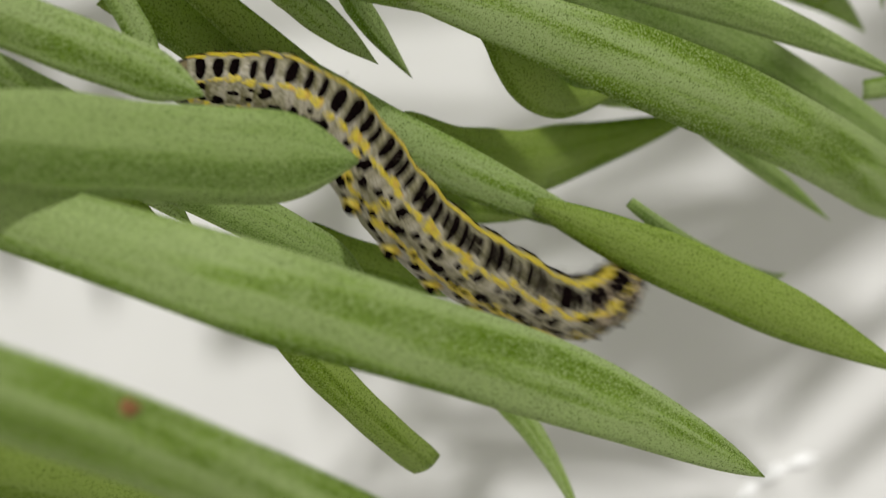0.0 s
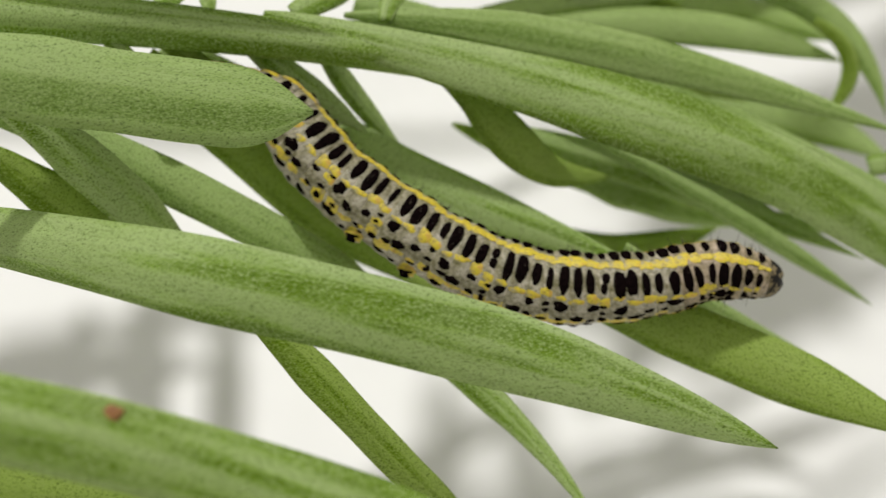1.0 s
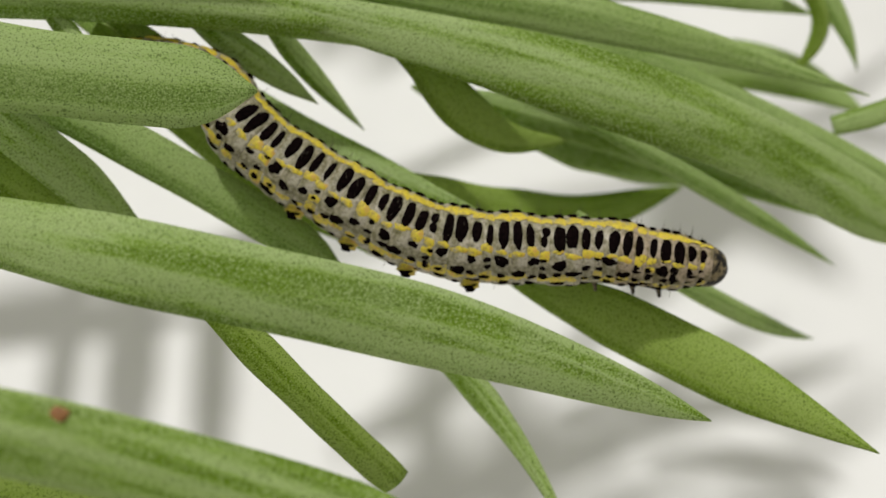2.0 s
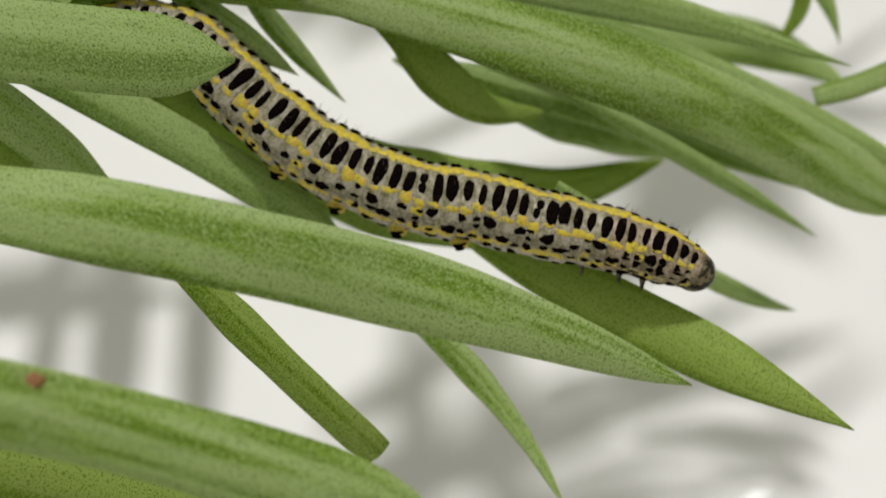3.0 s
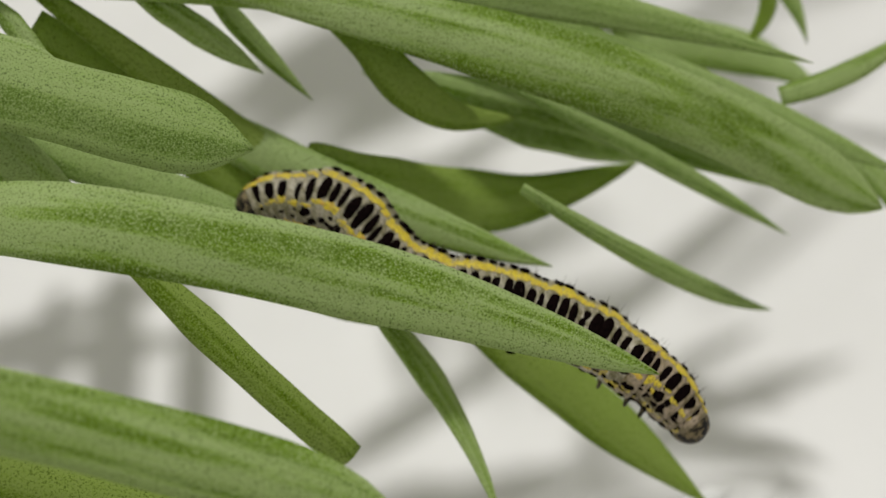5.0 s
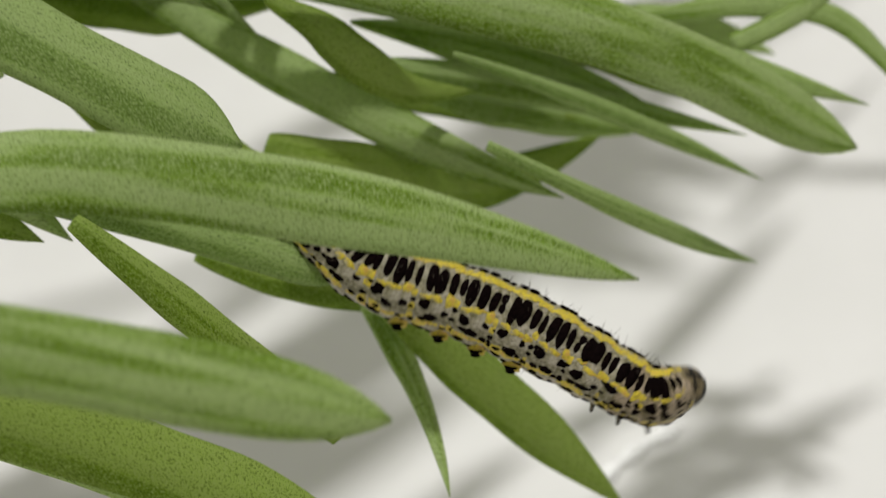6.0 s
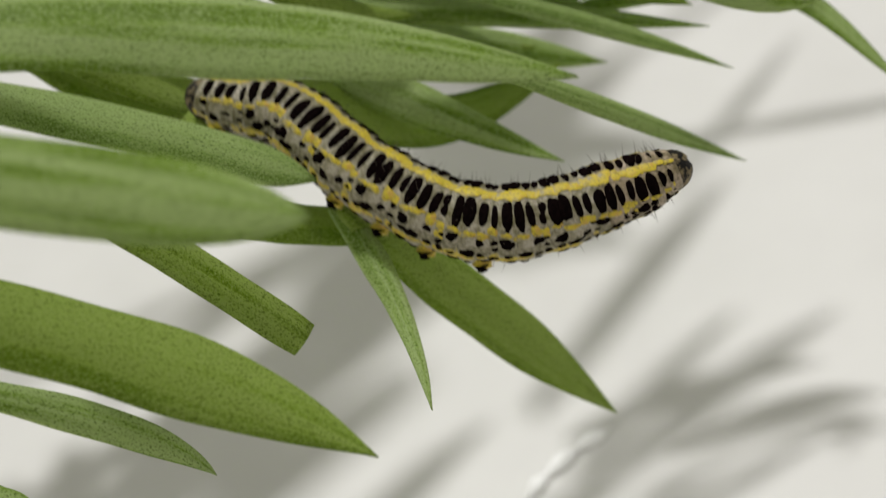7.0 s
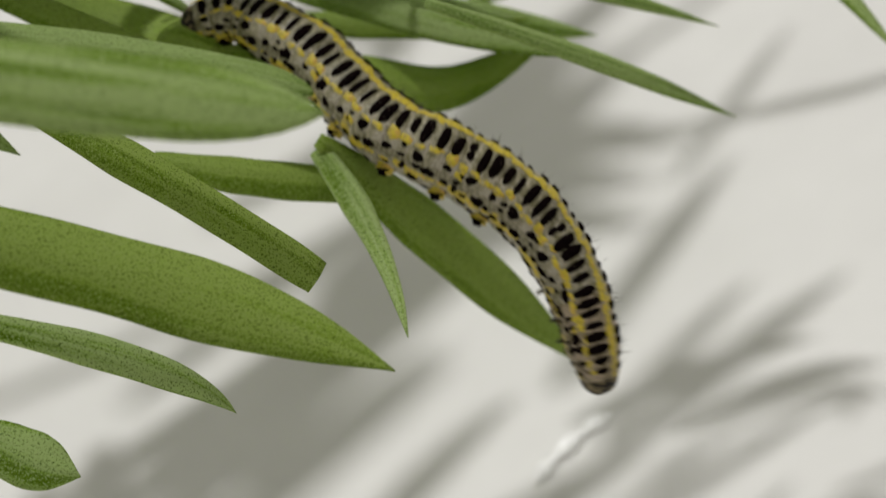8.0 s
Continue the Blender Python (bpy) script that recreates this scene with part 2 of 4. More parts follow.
# ---- a white twisted sliver that stands in for the lamp's glint on the dish ----
def build_glint():
    bm = bmesh.new()
    n, sides = 36, 8
    rows = []
    for i in range(n + 1):
        f = i / n
        r = 0.00075 * (0.25 + 0.75 * abs(math.sin(math.pi * (f * 3.0 + 0.12)))) * min(1, 6 * f, 6 * (1 - f)) + 0.00003
        c = Vector((f * 0.0098, 0.0006 * math.sin(math.pi * f), 0.0004))
        rows.append([bm.verts.new(c + Vector((0, r * math.cos(2 * math.pi * k / sides), r * 0.8 * math.sin(2 * math.pi * k / sides)))) for k in range(sides)])
    for a, b in zip(rows, rows[1:]):
        for k in range(sides):
            bm.faces.new((a[k], a[(k + 1) % sides], b[(k + 1) % sides], b[k]))
    bm.faces.new(rows[0])
    bm.faces.new(rows[-1])
    return tagged(new("fibre", finish("fibre", bm, GLINT_WHITE)), "white twisted sliver standing in for a glint on the dish", "fibre")


# a solid sliver in place of the glaze's reflection
fibre = build_glint()


def build_crumb():
    bm = bmesh.new()
    bmesh.ops.create_icosphere(bm, subdivisions=2, radius=0.00024)
    rng = random.Random(3)
    for v in bm.verts:
        v.co = Vector((v.co.x * 1.5, v.co.y, v.co.z * 0.5)) * rng.uniform(0.75, 1.2)
    return tagged(new("crumb", finish("crumb", bm, CRUMB)), "tiny grey crumb of dirt on the dish", "crumb")


crumb = build_crumb()

# ---- the plant ----
plant = new("plant_sprig")
plant.matrix_world = Matrix.Translation(at(-30, 8, 5))
tagged(plant, "leafy green sprig with narrow waxy leaves over the dish", "plant")
BASE = at(-30, 8, 5)


def leaf(ctrl, width, roll=0.0, mat=None, tip="point", label="", **more):
    return part("leaf", blade(ctrl, width, roll, tip, origin=BASE, **more), mat or LEAF, plant, label)


def build_plant():
    # small leaves along the stem
    leaf([(-9.0, 16.4, 2.0), (3.7, 17.3, -1.0), (23.2, 11.4, -4.0)], 2.4, mat=LEAF_GREY, base=0.12, seed=30)
    leaf([(-29, 13.4, 9.0), (-20.1, 10.8, 9.0), (-15.5, 9.5, 9.0)], 2.3, mat=LEAF, tip="soft", seed=58)
    leaf([(-20.9, 14.2, 5.0), (-19.3, 12.8, 5.0), (-18.0, 10.3, 5.0)], 1.2, tip="blunt", seed=31)
    leaf([(-18.7, 16.0, 4.0), (-17.5, 17.2, 3.0), (-16.8, 21.3, 2.0)], 1.4, seed=34)
    leaf([(-15.8, 16.0, 4.0), (-16.3, 17.4, 3.0), (-17.0, 21.3, 2.0)], 1.1, seed=35)
    leaf([(-11.6, 16.2, 3.0), (-9.3, 17.9, 1.5), (-5.2, 22.6, 0.0)], 1.9, seed=36)
    leaf([(-6.8, 16.2, 2.0), (-6.6, 19.1, 0.0), (-3.2, 23.0, -2.0)], 1.4, seed=37)
    leaf([(-30, 17.0, 8.0), (-19.4, 18.3, 8.0), (-9.8, 20.0, 8.0)], 2.2, seed=38)
    # near leaves
    leaf([(-19, -7.9, 9.6), (-9.8, -12.0, 4.9), (-8.7, -14.2, 1.2)], 1.5, seed=5)
    leaf([(-19.7, -12.0, 5.0), (-17.7, -14.0, 4.0), (-15.8, -15.2, 3.0)], 2.6, seed=39)
    # leaves of the node that carries the animal
    leaf([(-13.7, 1.6, 8.3), (-7.5, -4.9, 7.7), (-3.0, -9.8, 2.8)], 1.85, mat=LEAF_DEEP, tip="blunt", seed=6)
    leaf([(-10.1, 1.2, -1.0), (-4.6, -2.0, -1.6), (1.0, -2.2, -6.0)], 2.2, mat=LEAF_DEEP, tip="blunt", seed=7)
    leaf([(-24.8, 10.3, 9.4), (-20.1, 6.8, 5.5), (-15.7, 2.0, 2.4)], 2.5, seed=40)
    leaf([(-25.6, 7.6, 7.0), (-21.9, 5.0, 4.5), (-17.2, 2.2, 2.4)], 2.5, mat=LEAF_DEEP, seed=42)
    # far leaves
    leaf([(-6.0, 6.6, -2.2), (-2.6, 5.2, -2.8), (2.1, 4.5, -6.0), (7.2, 4.9, -10.6), (13.9, 7.0, -12.6)], 3.9, mat=LEAF_DEEP, seed=8)
    leaf([(-18.5, 14.8, 4.4), (-10.5, 8.6, -1.0), (-4.7, 4.6, -2.5)], 1.9, mat=LEAF_DEEP, seed=51)
    leaf([(2.5, 9.7, -5.5), (9, 8.7, -9.5), (17.1, 7.6, -15.9)], 2.6, base=0.1, seed=52)
    leaf([(-0.4, 14.3, -5.0), (8.6, 12.2, -7.0), (17.6, 6.7, -9.0)], 2.4, base=0.1, seed=53)
    leaf([(7.3, 14.1, -6.0), (16.2, 10.7, -8.0), (22.0, 6.8, -10.0)], 2.6, mat=LEAF_DEEP, base=0.1, seed=54)
    leaf([(-3.2, 12.9, -9.0), (4.9, 9.8, -10.5), (12.9, 8.2, -12.0)], 2.2, mat=LEAF_DEEP, base=0.1, seed=55)
    leaf([(-1.5, 12.0, -5.0), (7.2, 10.6, -7.0), (22.2, 4.7, -9.0)], 2.0, base=0.1, seed=56)
    leaf([(-4.4, 14.2, 0.6), (-1.9, 12.3, 0.6), (0.1, 10.1, 0.2), (2.7, 8.8, -2.1), (6.2, 9.0, -5.3)], 2.4, mat=LEAF_DEEP, base=0.2, seed=9)
    leaf([(5.3, 10.9, -3.7), (14.8, 6.4, -5.6), (22.7, 1.9, -9.4)], 1.2, mat=LEAF_GREY, base=0.3, seed=11)
    leaf([(-8.9, 18.7, -3.0), (11.1, 13.2, -4.0), (29.8, 5.4, -9.0)], 3.2, mat=LEAF_GREY, base=0.6, seed=62)
    leaf([(6.3, 4.3, -0.1), (16.0, -1.8, -3.7), (22.2, -2.6, -12.6)], 1.2, mat=LEAF_GREY, seed=12)
    leaf([(29.5, 13.4, -8.0), (26.5, 11.2, -8.0), (22.2, 10.3, -8.0)], 1.4, tip="blunt", seed=44)
    leaf([(-4.9, 18.3, -8.0), (2.7, 21.0, -10.0), (13.8, 23.2, -12.0)], 2.2, seed=45)
    leaf([(1.9, 18.8, -8.0), (13.5, 20.9, -11.0), (22.8, 18.4, -14.0)], 2.4, mat=LEAF_GREY, seed=46)
    leaf([(3.7, 17.7, -10.0), (9.2, 18.4, -12.0), (16.3, 15.6, -14.0)], 2.4, mat=LEAF_DEEP, seed=47)
    leaf([(11.2, 23.8, -12.0), (23.7, 23.8, -13.0), (25.5, 14.7, -14.0)], 2.0, mat=LEAF_GREY, seed=48)
    leaf([(20.3, 20.6, -12.0), (25.2, 18.3, -13.0), (21.0, 14.3, -14.0)], 1.2, mat=LEAF_DEEP, seed=49)
    leaf([(3.9, 21.6, -10.0), (7.3, 22.3, -11.5), (12.7, 21.3, -13.0)], 2.4, mat=LEAF_DEEP, seed=50)
    leaf([(2.4, 23.1, -20.0), (13.1, 25.9, -20.0), (24.6, 21.5, -20.0)], 3.6, mat=LEAF, base=0.3, seed=140)
    leaf([(10.5, 15.7, -20.0), (20.5, 18.5, -20.0), (28.0, 12.7, -20.0)], 3.4, mat=LEAF, base=0.3, seed=142)


build_plant()

# ---- unseen sprigs out of view, added to cast leaf shadows across the dish ----
DRIFT = Vector((0.15, -0.45))


def shade_blade(start, end, h0, h1, width, seed):
    """An unseen leaf placed so that its shadow lies from start to end on the dish, in millimetres; it hangs at heights
    h0 to h1.
    """
    ctrl = []
    for f in (0.0, 0.5, 1.0):
        g = Vector(start).lerp(Vector(end), f)
        h = h0 + (h1 - h0) * f + 2.5 * math.sin(math.pi * f)
        q = FACE.transposed() @ (Vector((g.x - DRIFT.x * h, g.y - DRIFT.y * h, h - HEIGHT * 1000)))
        ctrl.append(q)
    return blade(ctrl, width, seed=seed, origin=FAR)


FAR = at(-30, 45, 5)


def build_shade_sprig(label, shades, low, high, seed, stem):
    sprig = new("plant_sprig")
    sprig.matrix_world = Matrix.Translation(FAR)
    tagged(sprig, label, "plant")
    for k, (a, b, w) in enumerate(shades):
        part("leaf", shade_blade(a, b, high, low, w * 1.6, seed + k), LEAF_DEEP if k % 2 else LEAF, sprig)
    part("stem", stalk([FACE.transposed() @ Vector(p) for p in stem], 1.4, 0.8, origin=FAR), LEAF, sprig, "thin green stem of an unseen shade sprig")
    return sprig


# unseen casters, laid out from the shadows wanted on the dish
shade_sprig = build_shade_sprig("unseen second sprig, placed to cast leaf shadows on the dish", (
    ((9, 18), (35, 40), 2.8), ((10, 8), (37, 18.5), 3.2), ((11, 11), (29.5, 22.5), 2.4), ((28, 39), (49, 57), 1.6), ((30, 47), (60, 38), 1.6),
    ((-14, 0), (1, 7), 4.5), ((-12, 1), (14, 8), 4.5), ((-60, 18), (-24, 22), 4.0), ((-12, 8), (6, 19), 3.2), ((-33, 30), (-31, 3), 3.4), ((-25, 27), (-23, 2), 2.6), ((-39, 28), (-38, 4), 2.2), ((36, -6), (56, 12), 2.4), ((42, -10), (62, 6), 2.4)),
    46, 54, 60, ((-75, 40, 8), (-30, 50, 6), (10, 75, 4)))
# added out of view; keyed so that its shade moves over the dish
moving_shade_sprig = build_shade_sprig("unseen third sprig, added to cast moving leaf shadows on the dish", (
    ((-26, 24), (22, 58), 5.0), ((-14, 24), (18, 47), 4.5), ((-24, 20), (2, 35), 4.5), ((-10, 40), (24, 62), 5.0), ((4, 36), (26, 52), 5.0), ((0, 54), (30, 66), 5.5),
    ((8, 44), (30, 60), 5.0), ((12, 36), (22, 58), 4.5), ((-22, 15), (2, 28), 4.0), ((-30, 24), (-8, 37), 4.0), ((6, 58), (34, 76), 5.5), ((14, 62), (42, 80), 5.0), ((14, 50), (34, 64), 4.0), ((0, 48), (27, 51), 5.0), ((-20, 58), (24, 72), 4.6), ((-6, 30), (20, 46), 4.0), ((-30, 34), (2, 52), 4.0), ((-20, 19), (8, 44), 4.6), ((-36, 18), (-6, 32), 4.6), ((4, 50), (26, 40), 5.2), ((10, 55), (32, 44), 5.2), ((2, 45), (24, 34), 4.6), ((-30, 14), (-2, 36), 4.6), ((-24, 12), (2, 26), 3.6)),
    70, 78, 110, ((-235, 78, -52.6), (-190, 78, 10), (-80, 78, 36), (-20, 84, 34), (50, 110, 30)))
# added unseen for the early shade only; moved off after 4.6 s
early_shade_sprig = build_shade_sprig("unseen fourth sprig, added to shade the dish early, then moved off", (
    ((11, 27), (37, 36), 5.0), ((16, 32), (35, 43), 3.6), ((-4, 4), (17, 14), 4.6), ((1, -2), (20, 6), 4.0), ((24, 4), (40, 16), 2.4), ((-4, 21), (-3, -7), 2.9), ((3, 20), (5, -7), 2.9), ((16, 42), (36, 26), 4.6)),
    70, 78, 160, ((-60, 60, 36), (0, 70, 34), (60, 84, 30)))

# ---- leaves that give way under the animal or sway in the air ----
LONG_TIP = Vector((11.5, -5.5, 10.9))
W_BASE = Vector((1.3, -4.4, -1.3))
W_TIP = Vector((11.0, -14.3, -18.5))
S_BASE = Vector((-1.5, -2.1, 1.5))
S_TIP = Vector((1.1, -14.3, 1.0))


def hinged(ctrl, width, mat, seed, foot, **more):
    ob = part("leaf", blade(ctrl, width, origin=at(*foot), seed=seed, **more), mat, plant)
    ob.location = at(*foot) - BASE
    return ob


SCAR_AT = Vector((-13.6, -4.5, 23.1))
scarred_leaf = hinged([(-36, 0.6, 30.0), (-25, -2.8, 27.0), (-13.3, -5.6, 23.2), (-6.1, -7.9, 20.6), (0.6, -10.2, 18.0)], 3.1, LEAF, 3, SCAR_AT, tip="soft", start=0.82)


def build_blemish():
    bm = bmesh.new()
    bmesh.ops.create_icosphere(bm, subdivisions=2, radius=1.0)
    rng = random.Random(8)
    for v in bm.verts:
        q = Vector((v.co.x * 0.55, v.co.y * 0.32, v.co.z * 0.16)) * rng.uniform(0.8, 1.2)
        v.co = at(*(SCAR_AT + q)) - at(*SCAR_AT)
    part("blemish", bm, SCAR, scarred_leaf, "small rusty brown scar")


build_blemish()
U_BASE = Vector((-19.0, 15.0, -0.8))
U_TIP = Vector((6.0, -0.6, -0.8))
under_leaf = hinged([U_BASE, (-5.0, 4.4, -0.6), U_TIP], 2.7, LEAF, 23, U_BASE)
N_BASE = Vector((-20.5, 11.9, 3.0))
N_TIP = Vector((2.5, 0.0, -7.6))
node_leaf = hinged([N_BASE, (-16.4, 9.4, 0.5), (-11.1, 5.3, -2.2), (-6.6, 3.3, -3.5), (-3.6, 1.5, -2.9), N_TIP], 3.4, LEAF_DEEP, 41, N_BASE, base=0.8)
K_BASE = Vector((15.7, 7.2, -10.0))
K_TIP = Vector((32.5, -2.0, -12.0))
bent_leaf = hinged([K_BASE, (23.0, 7.0, -10.7), (28.5, 4.8, -11.3), K_TIP], 1.7, LEAF, 43, K_BASE)
G_BASE = Vector((-20.0, -5.2, 15.6))
G_TIP = Vector((-0.6, -16.8, 7.1))
near_leaf = hinged([G_BASE, (-7.8, -10.0, 8.1), G_TIP], 3.5, LEAF_DEEP, 4, G_BASE, base=0.9)
Q_BASE = Vector((-25.0, 9.6, 6.8))
Q_TIP = Vector((-4.0, 0.5, 1.0))
inner_leaf = hinged([Q_BASE, (-13.6, 5.8, 4.2), Q_TIP], 2.3, LEAF_GREY, 61, Q_BASE, tip="soft", base=0.9, start=0.86)
broad_leaf = hinged([W_BASE, (6.0, -8.8, -8.8), W_TIP], 3.2, LEAF_DEEP, 21, W_BASE, base=0.25)
thin_leaf = hinged([S_BASE, (1.0, -8.0, 0.3), S_TIP], 2.1, LEAF, 22, S_BASE, base=0.5, tip="wedge")


STEM_AT = Vector((-14.0, 15.8, 4.0))
stem = part("stem", stalk([(-34, 15.0, 7.0), STEM_AT, (3.0, 12.6, 1.0)], 1.5, 0.7, origin=at(*STEM_AT)), LEAF, plant, "ribbed green stem")
stem.location = at(*STEM_AT) - BASE
stem_leaves = [hinged([(-14.0, 14.5, 4.0), (-11.8, 13.0, 2.0), (-7.6, 10.2, 0.5)], 1.6, LEAF, 32, STEM_AT),
               hinged([(-10.2, 14.6, 3.0), (-9.4, 13.2, 0.5), (-5.4, 9.2, -2.6)], 1.2, LEAF, 33, STEM_AT)]
T_BASE = Vector((-13.0, 15.8, 4.0))
T_TIP = Vector((27.6, 3.4, -7.1))
upper_leaf = hinged([T_BASE, (4.0, 11.8, 2.6), (15.7, 8.3, -0.5), T_TIP], 3.9, LEAF, 10, T_BASE, base=0.12, tip="soft", start=0.84)
long_leaf = hinged([(-31, 4.6, 2.6), (-14.5, 2.6, 15.1), (0.1, -1.1, 13.6), LONG_TIP], 3.6, LEAF, 1, LONG_TIP)


PALE_TIP = Vector((-9.2, 8.6, 10.5))
PALE_FOOT = Vector((-28.0, 9.8, 16.4))
pale_leaf = hinged([PALE_FOOT, (-16.5, 8.5, 13.5), PALE_TIP], 3.9, LEAF_GREY, 2, PALE_FOOT, tip="soft", start=0.76)


def sway(pivot, turn, shift):
    """A small turn (degrees about the sprig's own axes) and shift (mm) of a leaf about a point of it."""
    v = FACE @ Vector(turn)
    r = Matrix.Rotation(radians(v.length), 4, v) if v.length else Matrix()
    return Matrix.Translation(at(*(pivot + Vector(shift))) - BASE) @ r


def hang(foot, rest, foot_now, tip_now):
    """As swing, but with the tip of the leaf held at its place."""
    m = swing(foot, rest, foot_now, tip_now)
    m.translation = at(*tip_now) - BASE - m.to_3x3() @ (at(*rest) - at(*foot))
    return m


def swing(foot, rest, foot_now, tip_now):
    a = aim(*(rest - foot))
    b = aim(*(Vector(tip_now) - Vector(foot_now)))
    return Matrix.Translation(at(*foot_now) - BASE) @ a.rotation_difference(b).to_matrix().to_4x4()


# ---- the caterpillar ----
RINGS = 44
caterpillar = new("caterpillar")
caterpillar.matrix_world = Matrix.Translation(at(0, 0, 3))
tagged(caterpillar, "grey caterpillar with black bars and yellow stripes on the leaves", "caterpillar")
CAT = at(0, 0, 3)


def girth(s):
    """Body radius in metres at s, 0 at the tail and 1 at the head."""
    r = 1.94
    if s < 0.22:
        r *= 0.62 + 0.38 * math.sin(math.pi / 2 * s / 0.22)
    if s > 0.6:
        r *= 1 - 0.27 * ((s - 0.6) / 0.4) ** 1.3 - 0.14 * max(0.0, (s - 0.9) / 0.1) ** 2
    return r * 0.001


def barrel(r0, r1, length, n=28, m=7):
    """A puffed ring of skin along x."""
    bm = bmesh.new()
    rows = []
    for i in range(m + 1):
        f = i / m
        x = (f - 0.5) * length
        r = r0 + (r1 - r0) * f
        puff = 0.94 + 0.06 * math.sin(math.pi * f) ** 0.6
        rows.append([bm.verts.new((x, r * puff * math.cos(2 * math.pi * k / n), r * puff * 0.98 * math.sin(2 * math.pi * k / n))) for k in range(n)])
    for a, b in zip(rows, rows[1:]):
        for k in range(n):
            bm.faces.new((a[k], a[(k + 1) % n], b[(k + 1) % n], b[k]))
    for row, x in ((rows[0], -0.5), (rows[-1], 0.5)):
        c = bm.verts.new((x * length * 1.12, 0, 0))
        for k in range(n):
            bm.faces.new((row[k], row[(k + 1) % n], c))
    return bm


def blunt(v, power):
    return math.copysign(abs(v) ** power, v)


def marking(bm, r, length, ang, half_ang, x0, half_x, lift=0.03e-3, lumps=0.0, rng=None, power=1.0):
    """A lens-shaped patch of coloured skin on a ring: ang in degrees from the back, around the body."""
    n, m = 16, 3
    rows = []
    ph = rng.uniform(0, 6.28) if rng else 0
    for j in range(m + 1):
        q = j / m
        row = []
        for k in range(n):
            w = 2 * math.pi * k / n
            g = q * (1 + lumps * (0.4 * math.sin(3 * w + ph) + 0.6 * math.sin(2 * w + 2.3 * ph) + 0.45 * math.sin(5 * w + 1.7 * ph)))
            a = radians(ang + half_ang * g * blunt(math.sin(w), power))
            x = x0 + half_x * g * blunt(math.cos(w), power)
            f = min(1, max(0, x / length + 0.5))
            puff = 0.94 + 0.06 * max(0.0, math.sin(math.pi * f)) ** 0.6
            rr = r * puff + lift * (1 - 1.4 * q ** 4)
            row.append(bm.verts.new((x, rr * math.sin(a), rr * math.cos(a))))
        rows.append(row)
    for a, b in zip(rows[1:], rows[2:]):
        for k in range(n):
            bm.faces.new((a[k], a[(k + 1) % n], b[(k + 1) % n], b[k]))
    bm.faces.new(rows[1])
    return bm


def limb(bm, foot, top, r0, r1, n=10):
    """A short soft leg from the belly."""
    a, b = Vector(top), Vector(foot)
    t = (b - a).normalized()
    s = t.orthogonal().normalized()
    o = t.cross(s)
    rows = []
    for f, k in ((0, 1.0), (0.35, 0.85), (0.7, 0.7), (0.88, 0.85), (1.0, 0.55)):
        r = (r0 + (r1 - r0) * f) * k
        c = a.lerp(b, f)
        rows.append([bm.verts.new(c + s * (r * math.cos(2 * math.pi * i / n)) + o * (r * math.sin(2 * math.pi * i / n))) for i in range(n)])
    for p, q in zip(rows, rows[1:]):
        for i in range(n):
            bm.faces.new((p[i], p[(i + 1) % n], q[(i + 1) % n], q[i]))
    bm.faces.new(rows[0])
    bm.faces.new(rows[-1])


PROLEG_RINGS = (14, 18, 22, 26)
LEG_RINGS = (35, 38, 40)


